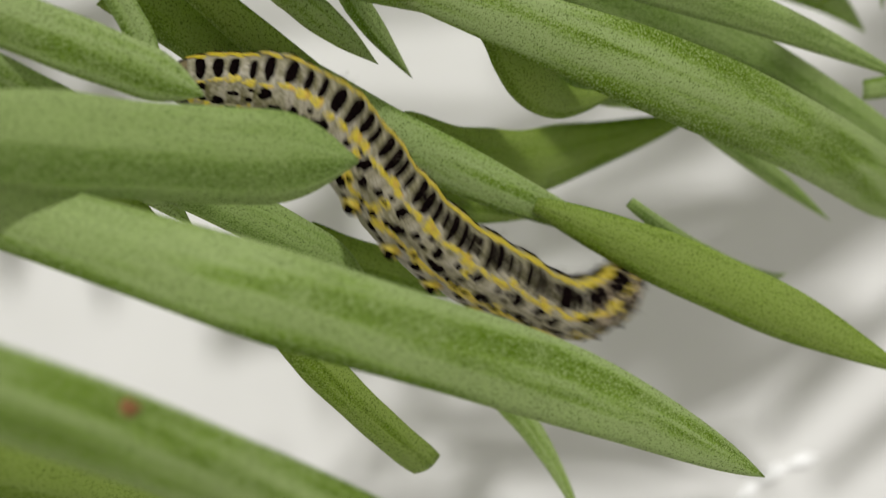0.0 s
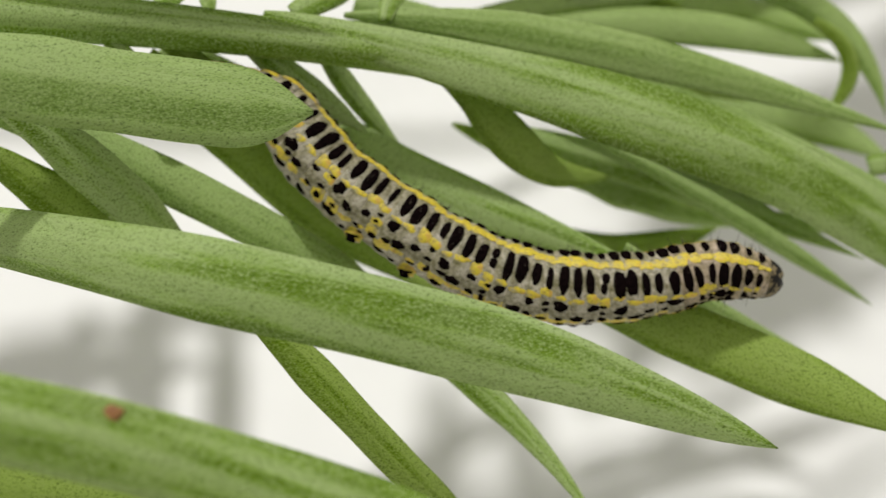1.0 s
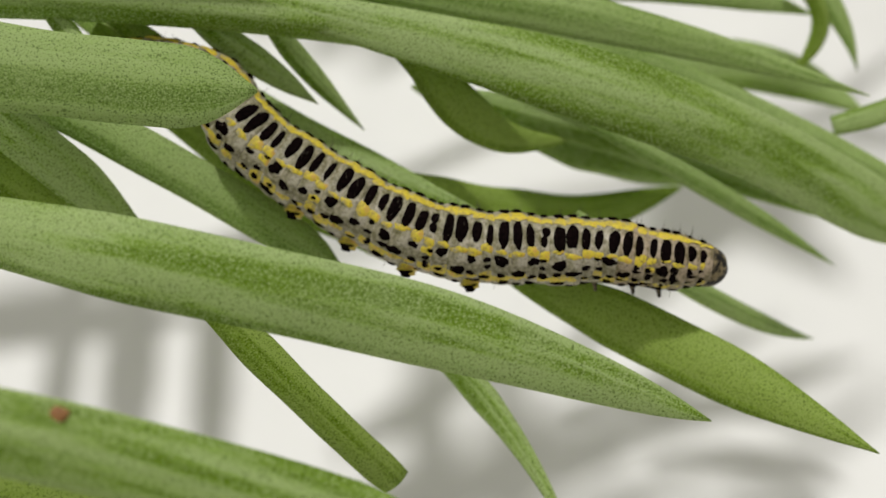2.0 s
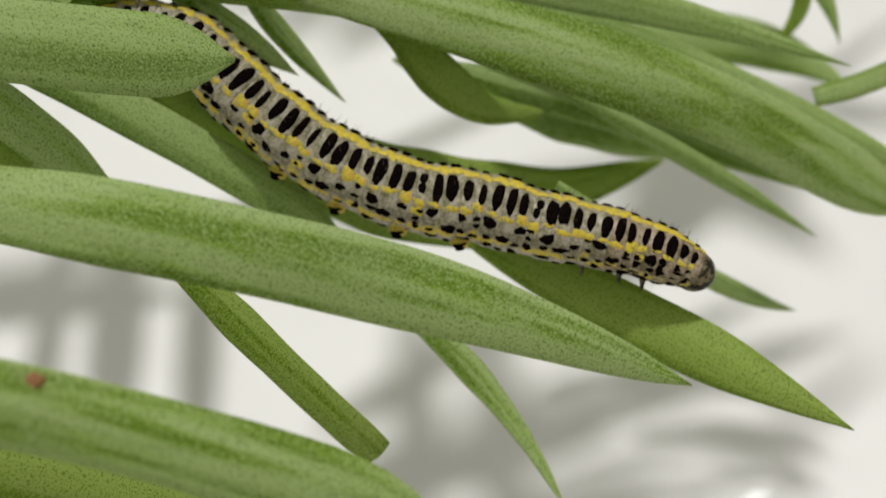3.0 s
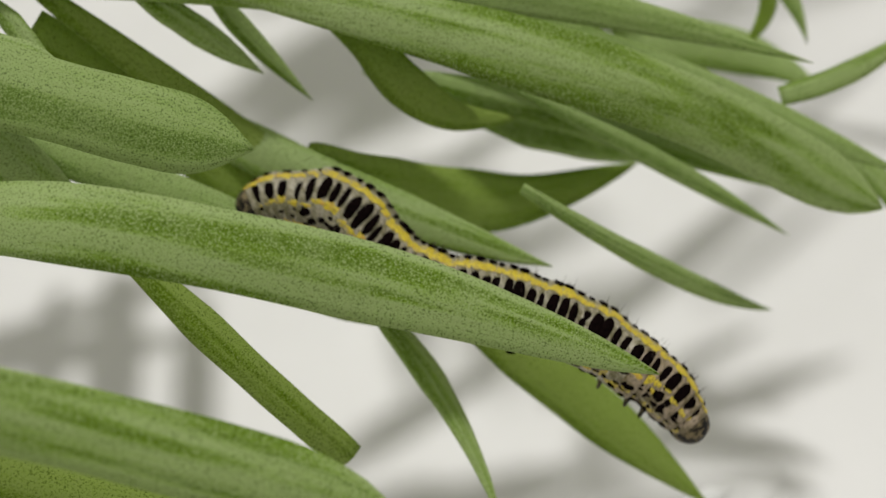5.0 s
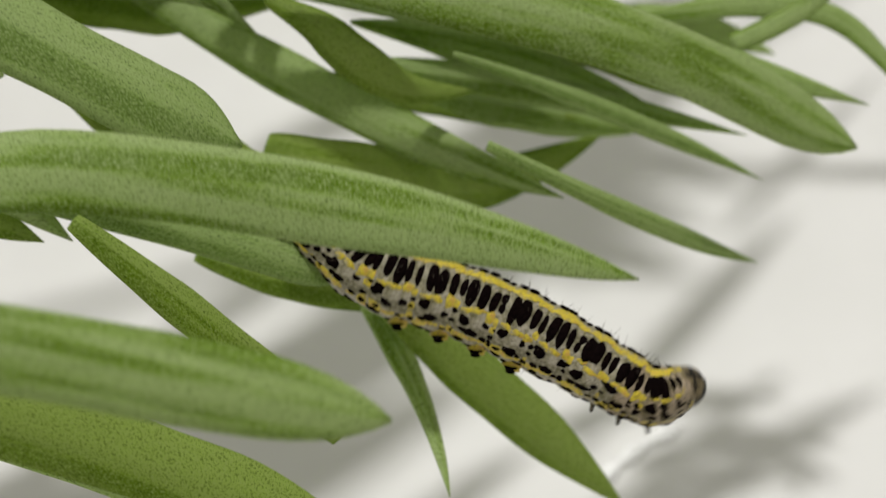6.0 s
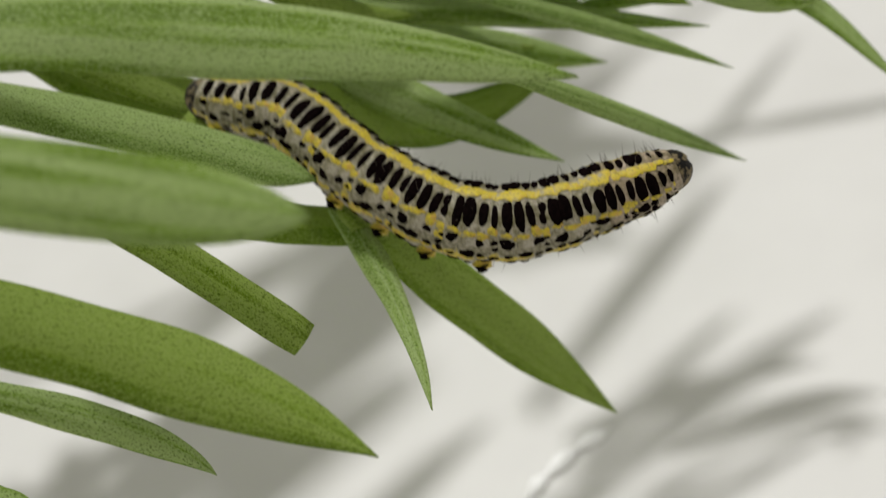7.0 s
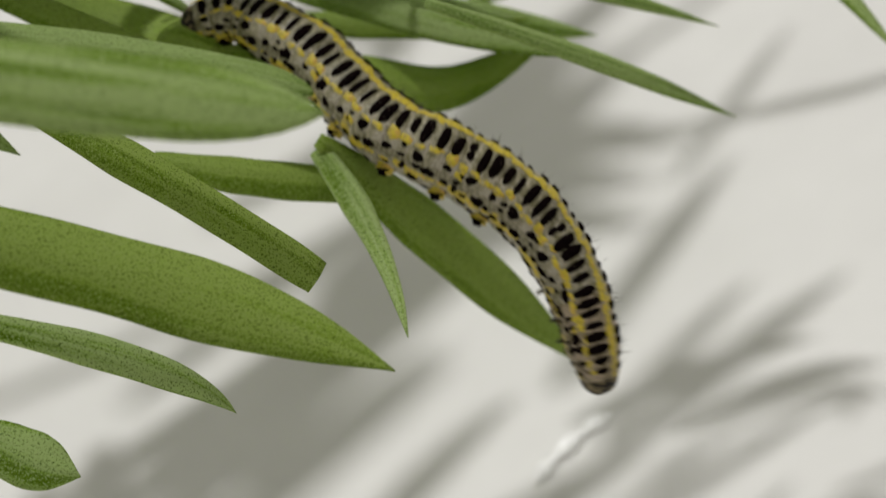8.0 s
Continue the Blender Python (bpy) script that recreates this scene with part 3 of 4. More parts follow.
def build_rings():
    rings = []
    rng = random.Random(5)
    pitch = 30.0 / RINGS * 0.001
    for i in range(RINGS):
        s = (i + 0.5) / RINGS
        length = pitch * 1.7
        swell = 1 + 0.035 * math.cos(2 * math.pi * (i % 4 - 0.7) / 4)
        r0, r1 = girth(s - 0.5 / RINGS) * swell, girth(s + 0.5 / RINGS) * swell
        r = (r0 + r1) / 2
        ring = part("body_ring", barrel(r0, r1, length), SKIN_BROWN if i > RINGS - 8 else SKIN, caterpillar)
        rings.append(ring)
        q = i % 4
        fade = max(0.0, (s - 0.84) / 0.16)
        bm = bmesh.new()
        marking(bm, r, length, rng.uniform(-2, 2), (10, 11, 9, 8)[q] * rng.uniform(0.85, 1.15), rng.uniform(-0.1, 0.1) * pitch, pitch * (0.85, 0.85, 0.75, 0.7)[q], 0.02e-3, 0.32, rng)
        part("back_stripe", bm, YELLOW, ring, "yellow stripe along the back")
        for side in (1, -1):
            wide = pitch * (0.43, 0.42, 0.38, 0.30)[q] * rng.uniform(0.84, 1.1)
            high = (25, 25, 22, 19)[q] * rng.uniform(0.88, 1.1)
            bars = [(35 + rng.uniform(-3, 3), high, wide)]
            if q == 3 and rng.random() < 0.25:
                bars = [(25, high * 0.5, wide), (42, high * 0.5, wide * 0.9)]
            for a, h, w in bars:
                bm = bmesh.new()
                marking(bm, r, length, side * a, h, rng.uniform(-0.12, 0.12) * pitch, w, 0.05e-3, 0.12, rng, 0.9)
                part("black_bar", bm, BLACK, ring, "black bar beside the back stripe")
            for a, h, w in ((62, (4, 5, 8, 7)[q], (0.45, 0.6, 0.75, 0.6)[q]), (110, (10, 6, 4, 11)[q], (0.8, 0.6, 0.4, 0.8)[q])):
                bm = bmesh.new()
                marking(bm, r, length, side * (a + rng.uniform(-5, 5)), h * rng.uniform(0.8, 1.2), rng.uniform(-0.1, 0.1) * pitch, pitch * w * (1 - 0.4 * fade), 0.015e-3, 0.3, rng)
                part("side_patch", bm, YELLOW, ring, "yellow patch of the broken side stripe")
            if q == 3 and rng.random() < 0.5:
                bm = bmesh.new()
                marking(bm, r, length, side * rng.uniform(74, 88), 7, 0, pitch * 0.6, 0.015e-3, 0.3, rng)
                part("side_patch", bm, YELLOW, ring, "yellow patch of the broken side stripe")
            spots = list((((78, 9, 0.48), (101, 5, 0.3), (124, 8, 0.5)), ((96, 8, 0.48), (130, 5, 0.3)), ((82, 6, 0.38), (108, 5, 0.3), (129, 8, 0.46)), ((90, 4, 0.26), (110, 7, 0.4), (74, 4, 0.26)))[q])
            if fade > 0:
                spots += [(rng.uniform(60, 140), rng.uniform(4, 8), rng.uniform(0.15, 0.3)) for _ in range(3)]
            for a, h, w in spots:
                bm = bmesh.new()
                marking(bm, r, length, side * (a + rng.uniform(-5, 5)), h * rng.uniform(0.75, 1.25), rng.uniform(-0.22, 0.22) * pitch, pitch * w * rng.uniform(0.9, 1.4), 0.04e-3, 0.25, rng)
                part("spot", bm, BLACK, ring, "small black spot on the side")
        bm = bmesh.new()
        for _ in range(7):
            a = radians(rng.choice((-1, 1)) * rng.uniform(12, 125))
            x = rng.uniform(-0.4, 0.4) * pitch
            out = Vector((rng.uniform(-0.35, 0.35), math.sin(a), math.cos(a))).normalized()
            foot = Vector((x, r * 0.97 * math.sin(a), r * 0.97 * math.cos(a)))
            tipp = foot + out * rng.uniform(0.35, 0.8) * 1e-3
            e1 = out.orthogonal().normalized() * 0.022e-3
            e2 = out.cross(e1)
            tri = [bm.verts.new(foot + e1), bm.verts.new(foot - e1 * 0.5 + e2 * 0.87), bm.verts.new(foot - e1 * 0.5 - e2 * 0.87)]
            top = bm.verts.new(tipp)
            for k in range(3):
                bm.faces.new((tri[k], tri[(k + 1) % 3], top))
        part("bristles", bm, BRISTLE, ring, "sparse fine bristles")
        if i in PROLEG_RINGS or i == 1:
            for side in (1, -1):
                bm = bmesh.new()
                limb(bm, (0, side * r * 0.74, -r * 0.88), (0, side * r * 0.5, -r * 0.5), 0.85e-3, 0.6e-3)
                leg = part("proleg", bm, YELLOW, ring, "stubby yellowish proleg with a dark pad")
                bm = bmesh.new()
                limb(bm, (0.1e-3, side * r * 0.86, -r * 0.9), (0, side * r * 0.78, -r * 0.72), 0.42e-3, 0.3e-3)
                part("pad", bm, BLACK, leg, "black pad")
        if i in LEG_RINGS:
            for side in (1, -1):
                bm = bmesh.new()
                limb(bm, (0.2e-3, side * r * 0.45, -r * 1.22), (0, side * r * 0.4, -r * 0.7), 0.26e-3, 0.1e-3)
                part("leg", bm, HEAD, ring, "short pointed brown leg")
    # the rounded tail end
    bm = bmesh.new()
    bmesh.ops.create_uvsphere(bm, u_segments=20, v_segments=12, radius=1.0)
    tr = girth(0.0) * 0.97
    for v in bm.verts:
        v.co = Vector((v.co.x * tr * 1.0 - pitch * 0.62, v.co.y * tr, v.co.z * tr * 0.95))
    part("tail_plate", bm, HEAD, rings[0], "dark speckled tail plate")
    # the head on the last ring
    bm = bmesh.new()
    bmesh.ops.create_uvsphere(bm, u_segments=24, v_segments=16, radius=1.0)
    hr = girth(1.0) * 0.92
    for v in bm.verts:
        groove = 1 - 0.08 * math.exp(-(v.co.y / 0.12) ** 2) * max(0.0, v.co.x + 0.3)
        v.co = Vector((v.co.x * hr * 1.1 * groove, v.co.y * hr, v.co.z * hr * 1.02))
        v.co.x += pitch * 0.55
        v.co.z -= hr * 0.10
    head = part("head", bm, HEAD, rings[-1], "brownish grey head with dark flecks")
    return rings


body_rings = build_rings()

SPINES = {}


def crawl(t, tail_roll, head_roll, *line):
    """The animal's centre line at t, tail first, in sprig millimetres, and how far its back turns to the lens at both ends."""
    SPINES[t] = (tail_roll, head_roll, [Vector(p) for p in line])


def ring_poses(t):
    tail_roll, head_roll, line = SPINES[t]
    fine = curve_points(line, 240)
    runs = [0.0]
    for a, b in zip(fine, fine[1:]):
        runs.append(runs[-1] + (b - a).length)
    poses, k = [], 0
    for i in range(RINGS):
        s = (i + 0.5) / RINGS
        want = runs[-1] * (s + 0.16 * s * (1 - s))
        while runs[k + 1] < want:
            k += 1
        p = fine[k].lerp(fine[k + 1], (want - runs[k]) / max(1e-9, runs[k + 1] - runs[k]))
        tangent = (fine[min(240, k + 6)] - fine[max(0, k - 6)]).normalized()
        roll = tail_roll + (head_roll - tail_roll) * max(0.0, ((i + 0.5) / RINGS - 0.35) / 0.65)
        up = Vector((0, 0, 1)).cross(tangent).normalized()
        back = up * math.cos(radians(roll)) + Vector((0, 0, 1)) * math.sin(radians(roll))
        back = (back - tangent * back.dot(tangent)).normalized()
        x, z = aim(*tangent), aim(*back)
        y = z.cross(x)
        m = Matrix((x, y, z)).transposed().to_4x4()
        m.translation = at(*p) - CAT
        poses.append(m)
    return poses


def motions():
    crawl(0.0, 12, 22, (-16.1, 8.9, 3.0), (-14.4, 9.0, 3.0), (-12.1, 8.8, 3.0), (-9.7, 7.6, 3.0), (-8.0, 5.9, 3.0), (-6.2, 4.0, 3.0), (-3.6, 1.9, 2.6), (-0.3, 0.2, 2.0), (3.0, -1.3, 1.1), (5.7, -1.0, 0.1), (7.1, 0.2, -1.0))
    crawl(0.3, 22, 57, (-15.1, 9.0, 3.0), (-12.9, 9.1, 3.0), (-10.9, 7.9, 3.0), (-9.6, 6.0, 3.0), (-7.9, 4.3, 3.0), (-6.0, 2.8, 3.0), (-1.8, 0.6, 2.8), (3.2, -1.3, 2.5), (8.3, -2.4, 2.1), (12.1, -1.4, 1.6), (14.4, 0.1, 1.0))
    crawl(0.5, 18, 66, (-16.5, 10.5, 3.0), (-14.2, 10.1, 3.0), (-11.6, 8.9, 3.0), (-10.1, 7.0, 3.0), (-8.0, 5.3, 3.0), (-5.3, 3.7, 3.0), (-2.3, 1.9, 3.0), (0.8, 0.6, 3.0), (3.8, -0.4, 3.0), (6.8, -0.9, 3.0), (9.8, -0.1, 3.0), (13.6, 2.3, 3.0))
    crawl(1.0, 26, 74, (-16.8, 12.3, 3.0), (-14.4, 11.8, 3.0), (-12.0, 10.8, 3.0), (-10.6, 9.0, 3.0), (-9.0, 7.3, 3.0), (-6.3, 5.4, 3.0), (-3.6, 3.8, 3.0), (-1.0, 2.6, 3.0), (1.6, 1.9, 3.0), (4.5, 1.8, 3.0), (7.4, 2.1, 3.0), (10.3, 2.8, 3.0), (12.8, 2.5, 3.0))
    crawl(1.5, 24, 52, (-17.2, 12.2, 3.0), (-14.5, 11.6, 3.0), (-12.4, 10.3, 3.0), (-11.2, 8.3, 3.0), (-9.1, 6.7, 3.0), (-6.7, 5.3, 3.0), (-4.1, 3.8, 3.0), (-1.4, 2.6, 3.0), (1.4, 2.2, 3.0), (4.3, 2.2, 3.0), (7.2, 2.3, 3.0), (10.0, 2.3, 3.0), (12.6, 2.1, 3.0))
    crawl(2.8, 38, 34, (-17.2, 11.9, 3.0), (-14.9, 12.0, 3.0), (-12.6, 11.0, 3.0), (-11.0, 9.3, 3.0), (-8.9, 7.4, 3.0), (-6.2, 5.5, 3.0), (-3.5, 4.2, 3.0), (-0.9, 3.4, 3.0), (2.1, 2.8, 3.0), (5.0, 2.3, 3.0), (7.9, 1.7, 3.0), (10.8, 1.0, 3.0), (12.9, 0.3, 3.0))
    crawl(3.0, 38, 33, (-17.2, 12.3, 3.0), (-14.9, 12.3, 3.0), (-12.5, 11.2, 3.0), (-10.7, 9.4, 3.0), (-8.6, 7.5, 3.0), (-6.0, 5.6, 3.0), (-3.4, 4.3, 3.0), (-0.7, 3.4, 3.0), (2.2, 2.9, 3.0), (5.1, 2.1, 3.0), (7.9, 1.5, 3.0), (10.8, 0.7, 3.0), (13.0, -0.2, 3.0))
    crawl(3.5, 38, 32, (-13.9, 10.4, 3.0), (-12.1, 10.6, 3.0), (-10.6, 10.2, 3.0), (-9.1, 9.1, 3.0), (-7.2, 7.5, 3.0), (-4.9, 6.1, 3.0), (-2.6, 4.7, 3.0), (-0.1, 3.4, 3.0), (2.8, 2.6, 3.0), (5.7, 1.6, 3.0), (8.6, 0.8, 3.0), (10.9, -0.2, 3.0), (12.7, -1.4, 3.0))
    crawl(4.0, 34, 31, (-14.0, 9.6, 3.0), (-12.2, 9.8, 3.0), (-10.5, 9.2, 3.0), (-8.7, 8.1, 3.0), (-6.9, 6.6, 3.0), (-4.7, 5.1, 3.0), (-2.7, 3.8, 3.0), (-0.3, 2.8, 3.0), (2.3, 1.9, 3.0), (5.2, 1.2, 3.0), (8.1, 0.4, 3.0), (10.7, -0.7, 3.0), (12.5, -1.7, 3.0), (13.4, -2.3, 3.0))
    crawl(4.5, 36, 30, (-12.3, 8.8, 3.0), (-10.6, 9.2, 3.0), (-8.3, 7.9, 3.0), (-6.0, 6.5, 3.0), (-3.3, 4.9, 3.0), (-0.7, 3.4, 3.0), (2.2, 2.2, 3.0), (5.0, 1.4, 3.0), (7.9, 0.7, 3.0), (10.8, -0.1, 3.0), (12.8, -1.0, 3.0), (14.1, -2.1, 3.0))
    crawl(4.7, 40, 30, (-10.1, 6.1, 3.0), (-8.6, 6.7, 3.0), (-6.3, 6.2, 3.0), (-3.6, 4.7, 3.0), (-1.0, 3.0, 3.0), (1.3, 1.7, 3.0), (3.9, 0.9, 3.0), (6.8, -0.1, 3.0), (9.7, -1.1, 3.0), (12.0, -2.3, 3.0), (13.7, -3.4, 3.0), (14.8, -4.6, 3.0))
    crawl(5.8, 40, 38, (-5.6, 2.1, 1.5), (-4.0, 1.7, 1.5), (-2.6, 0.8, 1.5), (-1.4, -0.6, 1.5), (-0.1, -2.8, 1.5), (1.9, -3.8, 1.5), (4.4, -4.8, 1.5), (7.2, -6.0, 1.5), (9.4, -7.5, 1.5), (11.2, -9.1, 1.5), (12.4, -10.7, 1.5))
    crawl(6.0, 40, 42, (-5.4, 2.5, 1.4), (-3.7, 1.8, 1.4), (-2.2, 0.1, 1.4), (-0.9, -1.5, 1.4), (0.7, -2.6, 1.4), (3.2, -3.8, 1.4), (5.9, -5.4, 1.4), (8.5, -7.3, 1.4), (10.5, -8.9, 1.4), (12.3, -10.2, 1.4), (13.9, -10.0, 1.4))
    crawl(6.2, 44, 78, (-5.5, 2.8, 1.2), (-3.5, 2.1, 1.2), (-1.9, 1.0, 1.2), (-0.4, -0.5, 1.2), (1.3, -1.9, 1.2), (4.3, -4.6, 1.2), (7.8, -7.3, 1.2), (11.0, -8.7, 1.2), (13.0, -8.3, 1.2), (13.8, -6.5, 1.2))
    crawl(6.5, 44, 106, (-4.5, 3.0, 1.0), (-3.1, 2.3, 1.0), (-1.8, 1.3, 1.0), (-0.4, -0.2, 1.0), (1.5, -2.0, 1.0), (3.8, -3.7, 1.0), (6.4, -5.5, 1.0), (8.7, -6.7, 1.0), (11.0, -7.2, 1.0), (13.2, -6.3, 1.0), (14.8, -4.9, 1.0), (15.9, -3.2, 1.0))
    crawl(7.0, 46, 86, (-5.5, 5.5, -1.0), (-3.9, 4.4, -1.0), (-1.9, 3.4, -1.0), (-0.3, 1.2, -1.0), (1.2, -1.1, -1.0), (3.0, -3.1, -1.0), (4.9, -4.8, -1.0), (7.2, -5.9, -1.0), (9.7, -6.2, -1.0), (12.0, -6.1, -1.0), (14.1, -6.0, -1.0), (15.6, -5.8, -1.0))
    crawl(7.2, 48, 80, (-5.6, 7.6, -1.3), (-3.7, 7.3, -1.3), (-1.7, 5.9, -1.3), (-0.1, 3.5, -1.3), (1.5, 0.9, -1.3), (3.3, -1.7, -1.3), (5.2, -3.7, -1.3), (7.5, -5.1, -1.3), (10.1, -5.6, -1.3), (13.3, -5.3, -1.3), (15.4, -5.3, -1.3), (17.2, -5.8, -1.3))
    crawl(7.5, 46, 50, (-5.3, 8.7, -1.8), (-3.4, 8.3, -1.8), (-1.6, 6.6, -1.8), (0.0, 4.0, -1.7), (0.8, 1.3, -1.8), (2.1, -0.8, -1.8), (4.2, -3.0, -1.9), (6.4, -4.6, -2.3), (8.5, -6.4, -3.0), (10.6, -8.3, -3.8), (12.3, -10.4, -4.7), (13.6, -13.2, -5.8))
    crawl(7.8, 46, 50, (-5.2, 9.7, -2.2), (-3.5, 8.6, -2.2), (-1.0, 5.0, -2.2), (0.3, 1.9, -2.2), (1.2, -0.4, -2.2), (4.0, -4.3, -2.2), (5.9, -6.3, -2.4), (7.5, -8.3, -3.1), (9.1, -10.2, -4.0), (10.2, -12.1, -5.2), (10.8, -14.5, -6.6), (11.2, -16.1, -8.2))
    crawl(8.0, 46, 52, (-5.8, 9.4, -2.5), (-3.8, 9.0, -2.5), (-1.9, 7.0, -2.5), (-0.3, 4.7, -2.5), (0.9, 1.8, -2.5), (2.3, -1.0, -2.5), (4.2, -3.0, -2.7), (6.0, -4.8, -3.4), (7.7, -7.1, -4.3), (8.6, -9.7, -5.5), (8.9, -12.3, -6.9), (8.6, -15.7, -8.5))
    times = sorted(SPINES)
    table = {t: ring_poses(t) for t in times}
    for i, ring in enumerate(body_rings):
        walk(ring, [(t, table[t][i]) for t in times])
    walk(broad_leaf, [(t, hang(W_BASE, W_TIP, foot, tip)) for t, foot, tip in (
        (0.0, (-1.5, 4.6, -1), (22.0, -2.8, 4)), (0.5, (-1.0, 5.2, -1), (22.0, -2.6, 4)), (1.0, (0.2, 3.4, -1), (21.6, -5.8, 4)), (3.0, (1.8, 1.4, -1), (20.6, -8.2, 4.5)),
        (3.5, (1.3, 1.0, -1), (19.6, -8.9, 4.5)), (4.0, (3.0, 1.6, -1.0), (19.7, -9.8, 4.2)), (4.5, (1.2, 0.7, -1), (19.0, -8.9, 4)), (4.7, (2.0, 0.2, -1), (19.4, -11.6, -1.6)),
        (5.8, (-0.6, -3.8, -2.0), (12.5, -16.9, -12.0)), (6.0, (-0.2, -3.2, -2.0), (11.5, -16.2, -12.4)), (6.5, (0.1, -3.1, -2.0), (12.1, -15.8, -14.0)),
        (7.0, (0.8, -3.5, -3.0), (10.7, -13.9, -16.6)), (7.5, (0.4, -1.8, -4.0), (10.2, -13.1, -17.0)), (8.0, (0.0, -2.2, -4.0), (8.8, -13.1, -16.8)))])
    walk(long_leaf, [(t, sway(LONG_TIP, turn, shift)) for t, turn, shift in (
        (0.0, (-7.7, 7.1, -2.2), (-0.4, 0.0, -0.1)), (0.5, (3.0, 2.0, -1.0), (-0.2, -0.15, -0.1)), (1.0, (8.3, -0.9, 0.8), (0.0, -0.3, -0.1)),
        (1.7, (7.5, 0.5, 0.9), (0.0, -0.2, 0.0)), (3.0, (4.0, 4.1, 1.3), (0.0, 0.0, 0.3)), (4.7, (-0.1, 1.2, 2.4), (0.5, 0.1, -0.1)),
        (5.8, (0, 0, 0), (0, 0, 0)), (6.5, (0, 0, 0), (0, 0, 0)), (7.0, (0, 0, 0), (0, 0.5, 0)), (7.5, (0, 0, 0), (0, 1.9, 0)), (8.0, (0, 0, 0), (0, 3.0, 0)))])
    # the unseen casters shift to bring their shadows into place
    walk(moving_shade_sprig, [(t, Matrix.Translation(FAR + Vector((x, y, 0)) * 0.001)) for t, x, y in (
        (0.0, 46, -20), (0.5, 42, -10), (1.1, 42, 14), (1.7, 14, 40), (3.0, 10, 40), (4.6, 10, 40), (5.8, 2, -9), (6.0, 2, -8), (6.5, 2, -2), (7.0, -3, -2), (7.5, 0, 0), (8.0, -1, -1))])
    walk(shade_sprig, [(t, Matrix.Translation(FAR + Vector((x, y, 0)) * 0.001)) for t, x, y in (
        (0.0, 0, 0), (4.6, 0, 0), (5.8, 2, -9), (6.0, 2, -8), (6.5, 2, -2), (7.0, -3, -2), (7.5, 0, 0), (8.0, -1, -1))])
    # early caster leaves, taking its shade off the dish
    walk(early_shade_sprig, [(t, Matrix.Translation(FAR + Vector((0, y, 0)) * 0.001)) for t, y in ((0.0, 0), (4.6, 0), (5.8, 75), (8.0, 80))])
    walk(under_leaf, [(t, hang(U_BASE, U_TIP, foot, tip)) for t, foot, tip in (
        (0.0, (-16.7, 11.6, -0.8), (6.6, 2.1, -0.8)), (0.3, (-11.9, 9.6, -0.8), (9.6, 1.1, -0.8)), (0.5, (-13.0, 11.3, -0.8), (9.6, 1.9, -0.8)),
        (1.0, (-13.2, 12.8, -0.8), (7.4, 3.2, -0.8)), (1.5, (-13.6, 12.6, -0.8), (5.1, 3.0, -0.8)), (3.0, (-15.4, 12.0, -0.8), (3.3, 2.2, -0.8)),
        (3.5, (-12.1, 11.2, -0.8), (4.1, 2.1, -0.8)), (4.0, (-12.4, 11.7, -0.8), (4.2, 1.7, -0.8)), (4.5, (-12.1, 9.8, -0.8), (5.4, 1.5, -0.8)), (4.7, (-10.4, 7.3, -0.8), (6.2, -0.2, -0.8)),
        (5.8, (-14.5, 18.6, -3.0), (10.6, 1.6, -5.0)), (6.0, (-14.2, 19.3, -3.0), (10.3, 1.8, -5.0)), (6.5, (-14.9, 21.7, -3.0), (10.6, 1.6, -5.0)), (7.0, (-10.8, 20.4, -4.0), (11.5, -1.8, -6.0)),
        (7.5, (-11.8, 23.0, -4.0), (15.2, 1.5, -7.0)), (8.0, (-11.8, 22.2, -4.0), (15.0, 1.4, -7.0)))])
    walk(scarred_leaf, [(t, sway(SCAR_AT, (0, 0, turn), shift)) for t, turn, shift in (
        (0.0, -14, (-3.5, 6.8, 0)), (0.3, -6, (-4.0, 3.6, 0)), (0.5, 0, (-4.3, 2.9, 0)), (0.8, 0, (-1.6, 1.8, 0)), (1.0, 0, (-1.2, 0.2, 0)), (1.5, 0, (0, 0, 0)), (8.0, 0, (0, 0, 0)))])
    walk(pale_leaf, [(t, hang(PALE_FOOT, PALE_TIP, foot, tip)) for t, foot, tip in (
        (0.0, (-28.0, 8.9, 16.4), (-9.2, 7.7, 10.5)), (0.2, (-28.0, 9.3, 16.4), (-9.2, 8.1, 10.5)), (0.4, (-28.0, 9.9, 16.4), (-9.2, 8.7, 10.5)), (1.0, (-28.3, 10.5, 16.4), (-9.5, 9.2, 10.5)),
        (1.7, (-27.8, 10.5, 16.4), (-9.0, 9.2, 10.5)), (3.0, (-27.8, 10.5, 16.4), (-9.0, 9.2, 10.5)), (3.5, (-28.0, 10.5, 16.4), (-9.2, 9.2, 10.5)), (4.0, (-28.6, 10.5, 16.4), (-9.8, 9.2, 10.5)),
        (4.5, (-28.4, 9.4, 16.0), (-10.1, 8.0, 10.5)), (4.7, (-27.5, 9.5, 16.0), (-8.6, 6.9, 10.5)), (5.8, (-24.6, 17.1, 14.0), (-5.4, 4.2, 8.0)), (6.0, (-24.2, 17.3, 14.0), (-5.4, 4.0, 8.0)),
        (6.5, (-24.3, 18.8, 14.0), (-5.8, 4.6, 8.0)), (7.0, (-23.4, 20.6, 14.0), (-6.9, 5.0, 8.0)), (7.5, (-27.4, 27.2, 14.0), (-9.8, 9.5, 8.0)), (8.0, (-27.3, 26.0, 14.0), (-10.2, 8.9, 8.0)))])
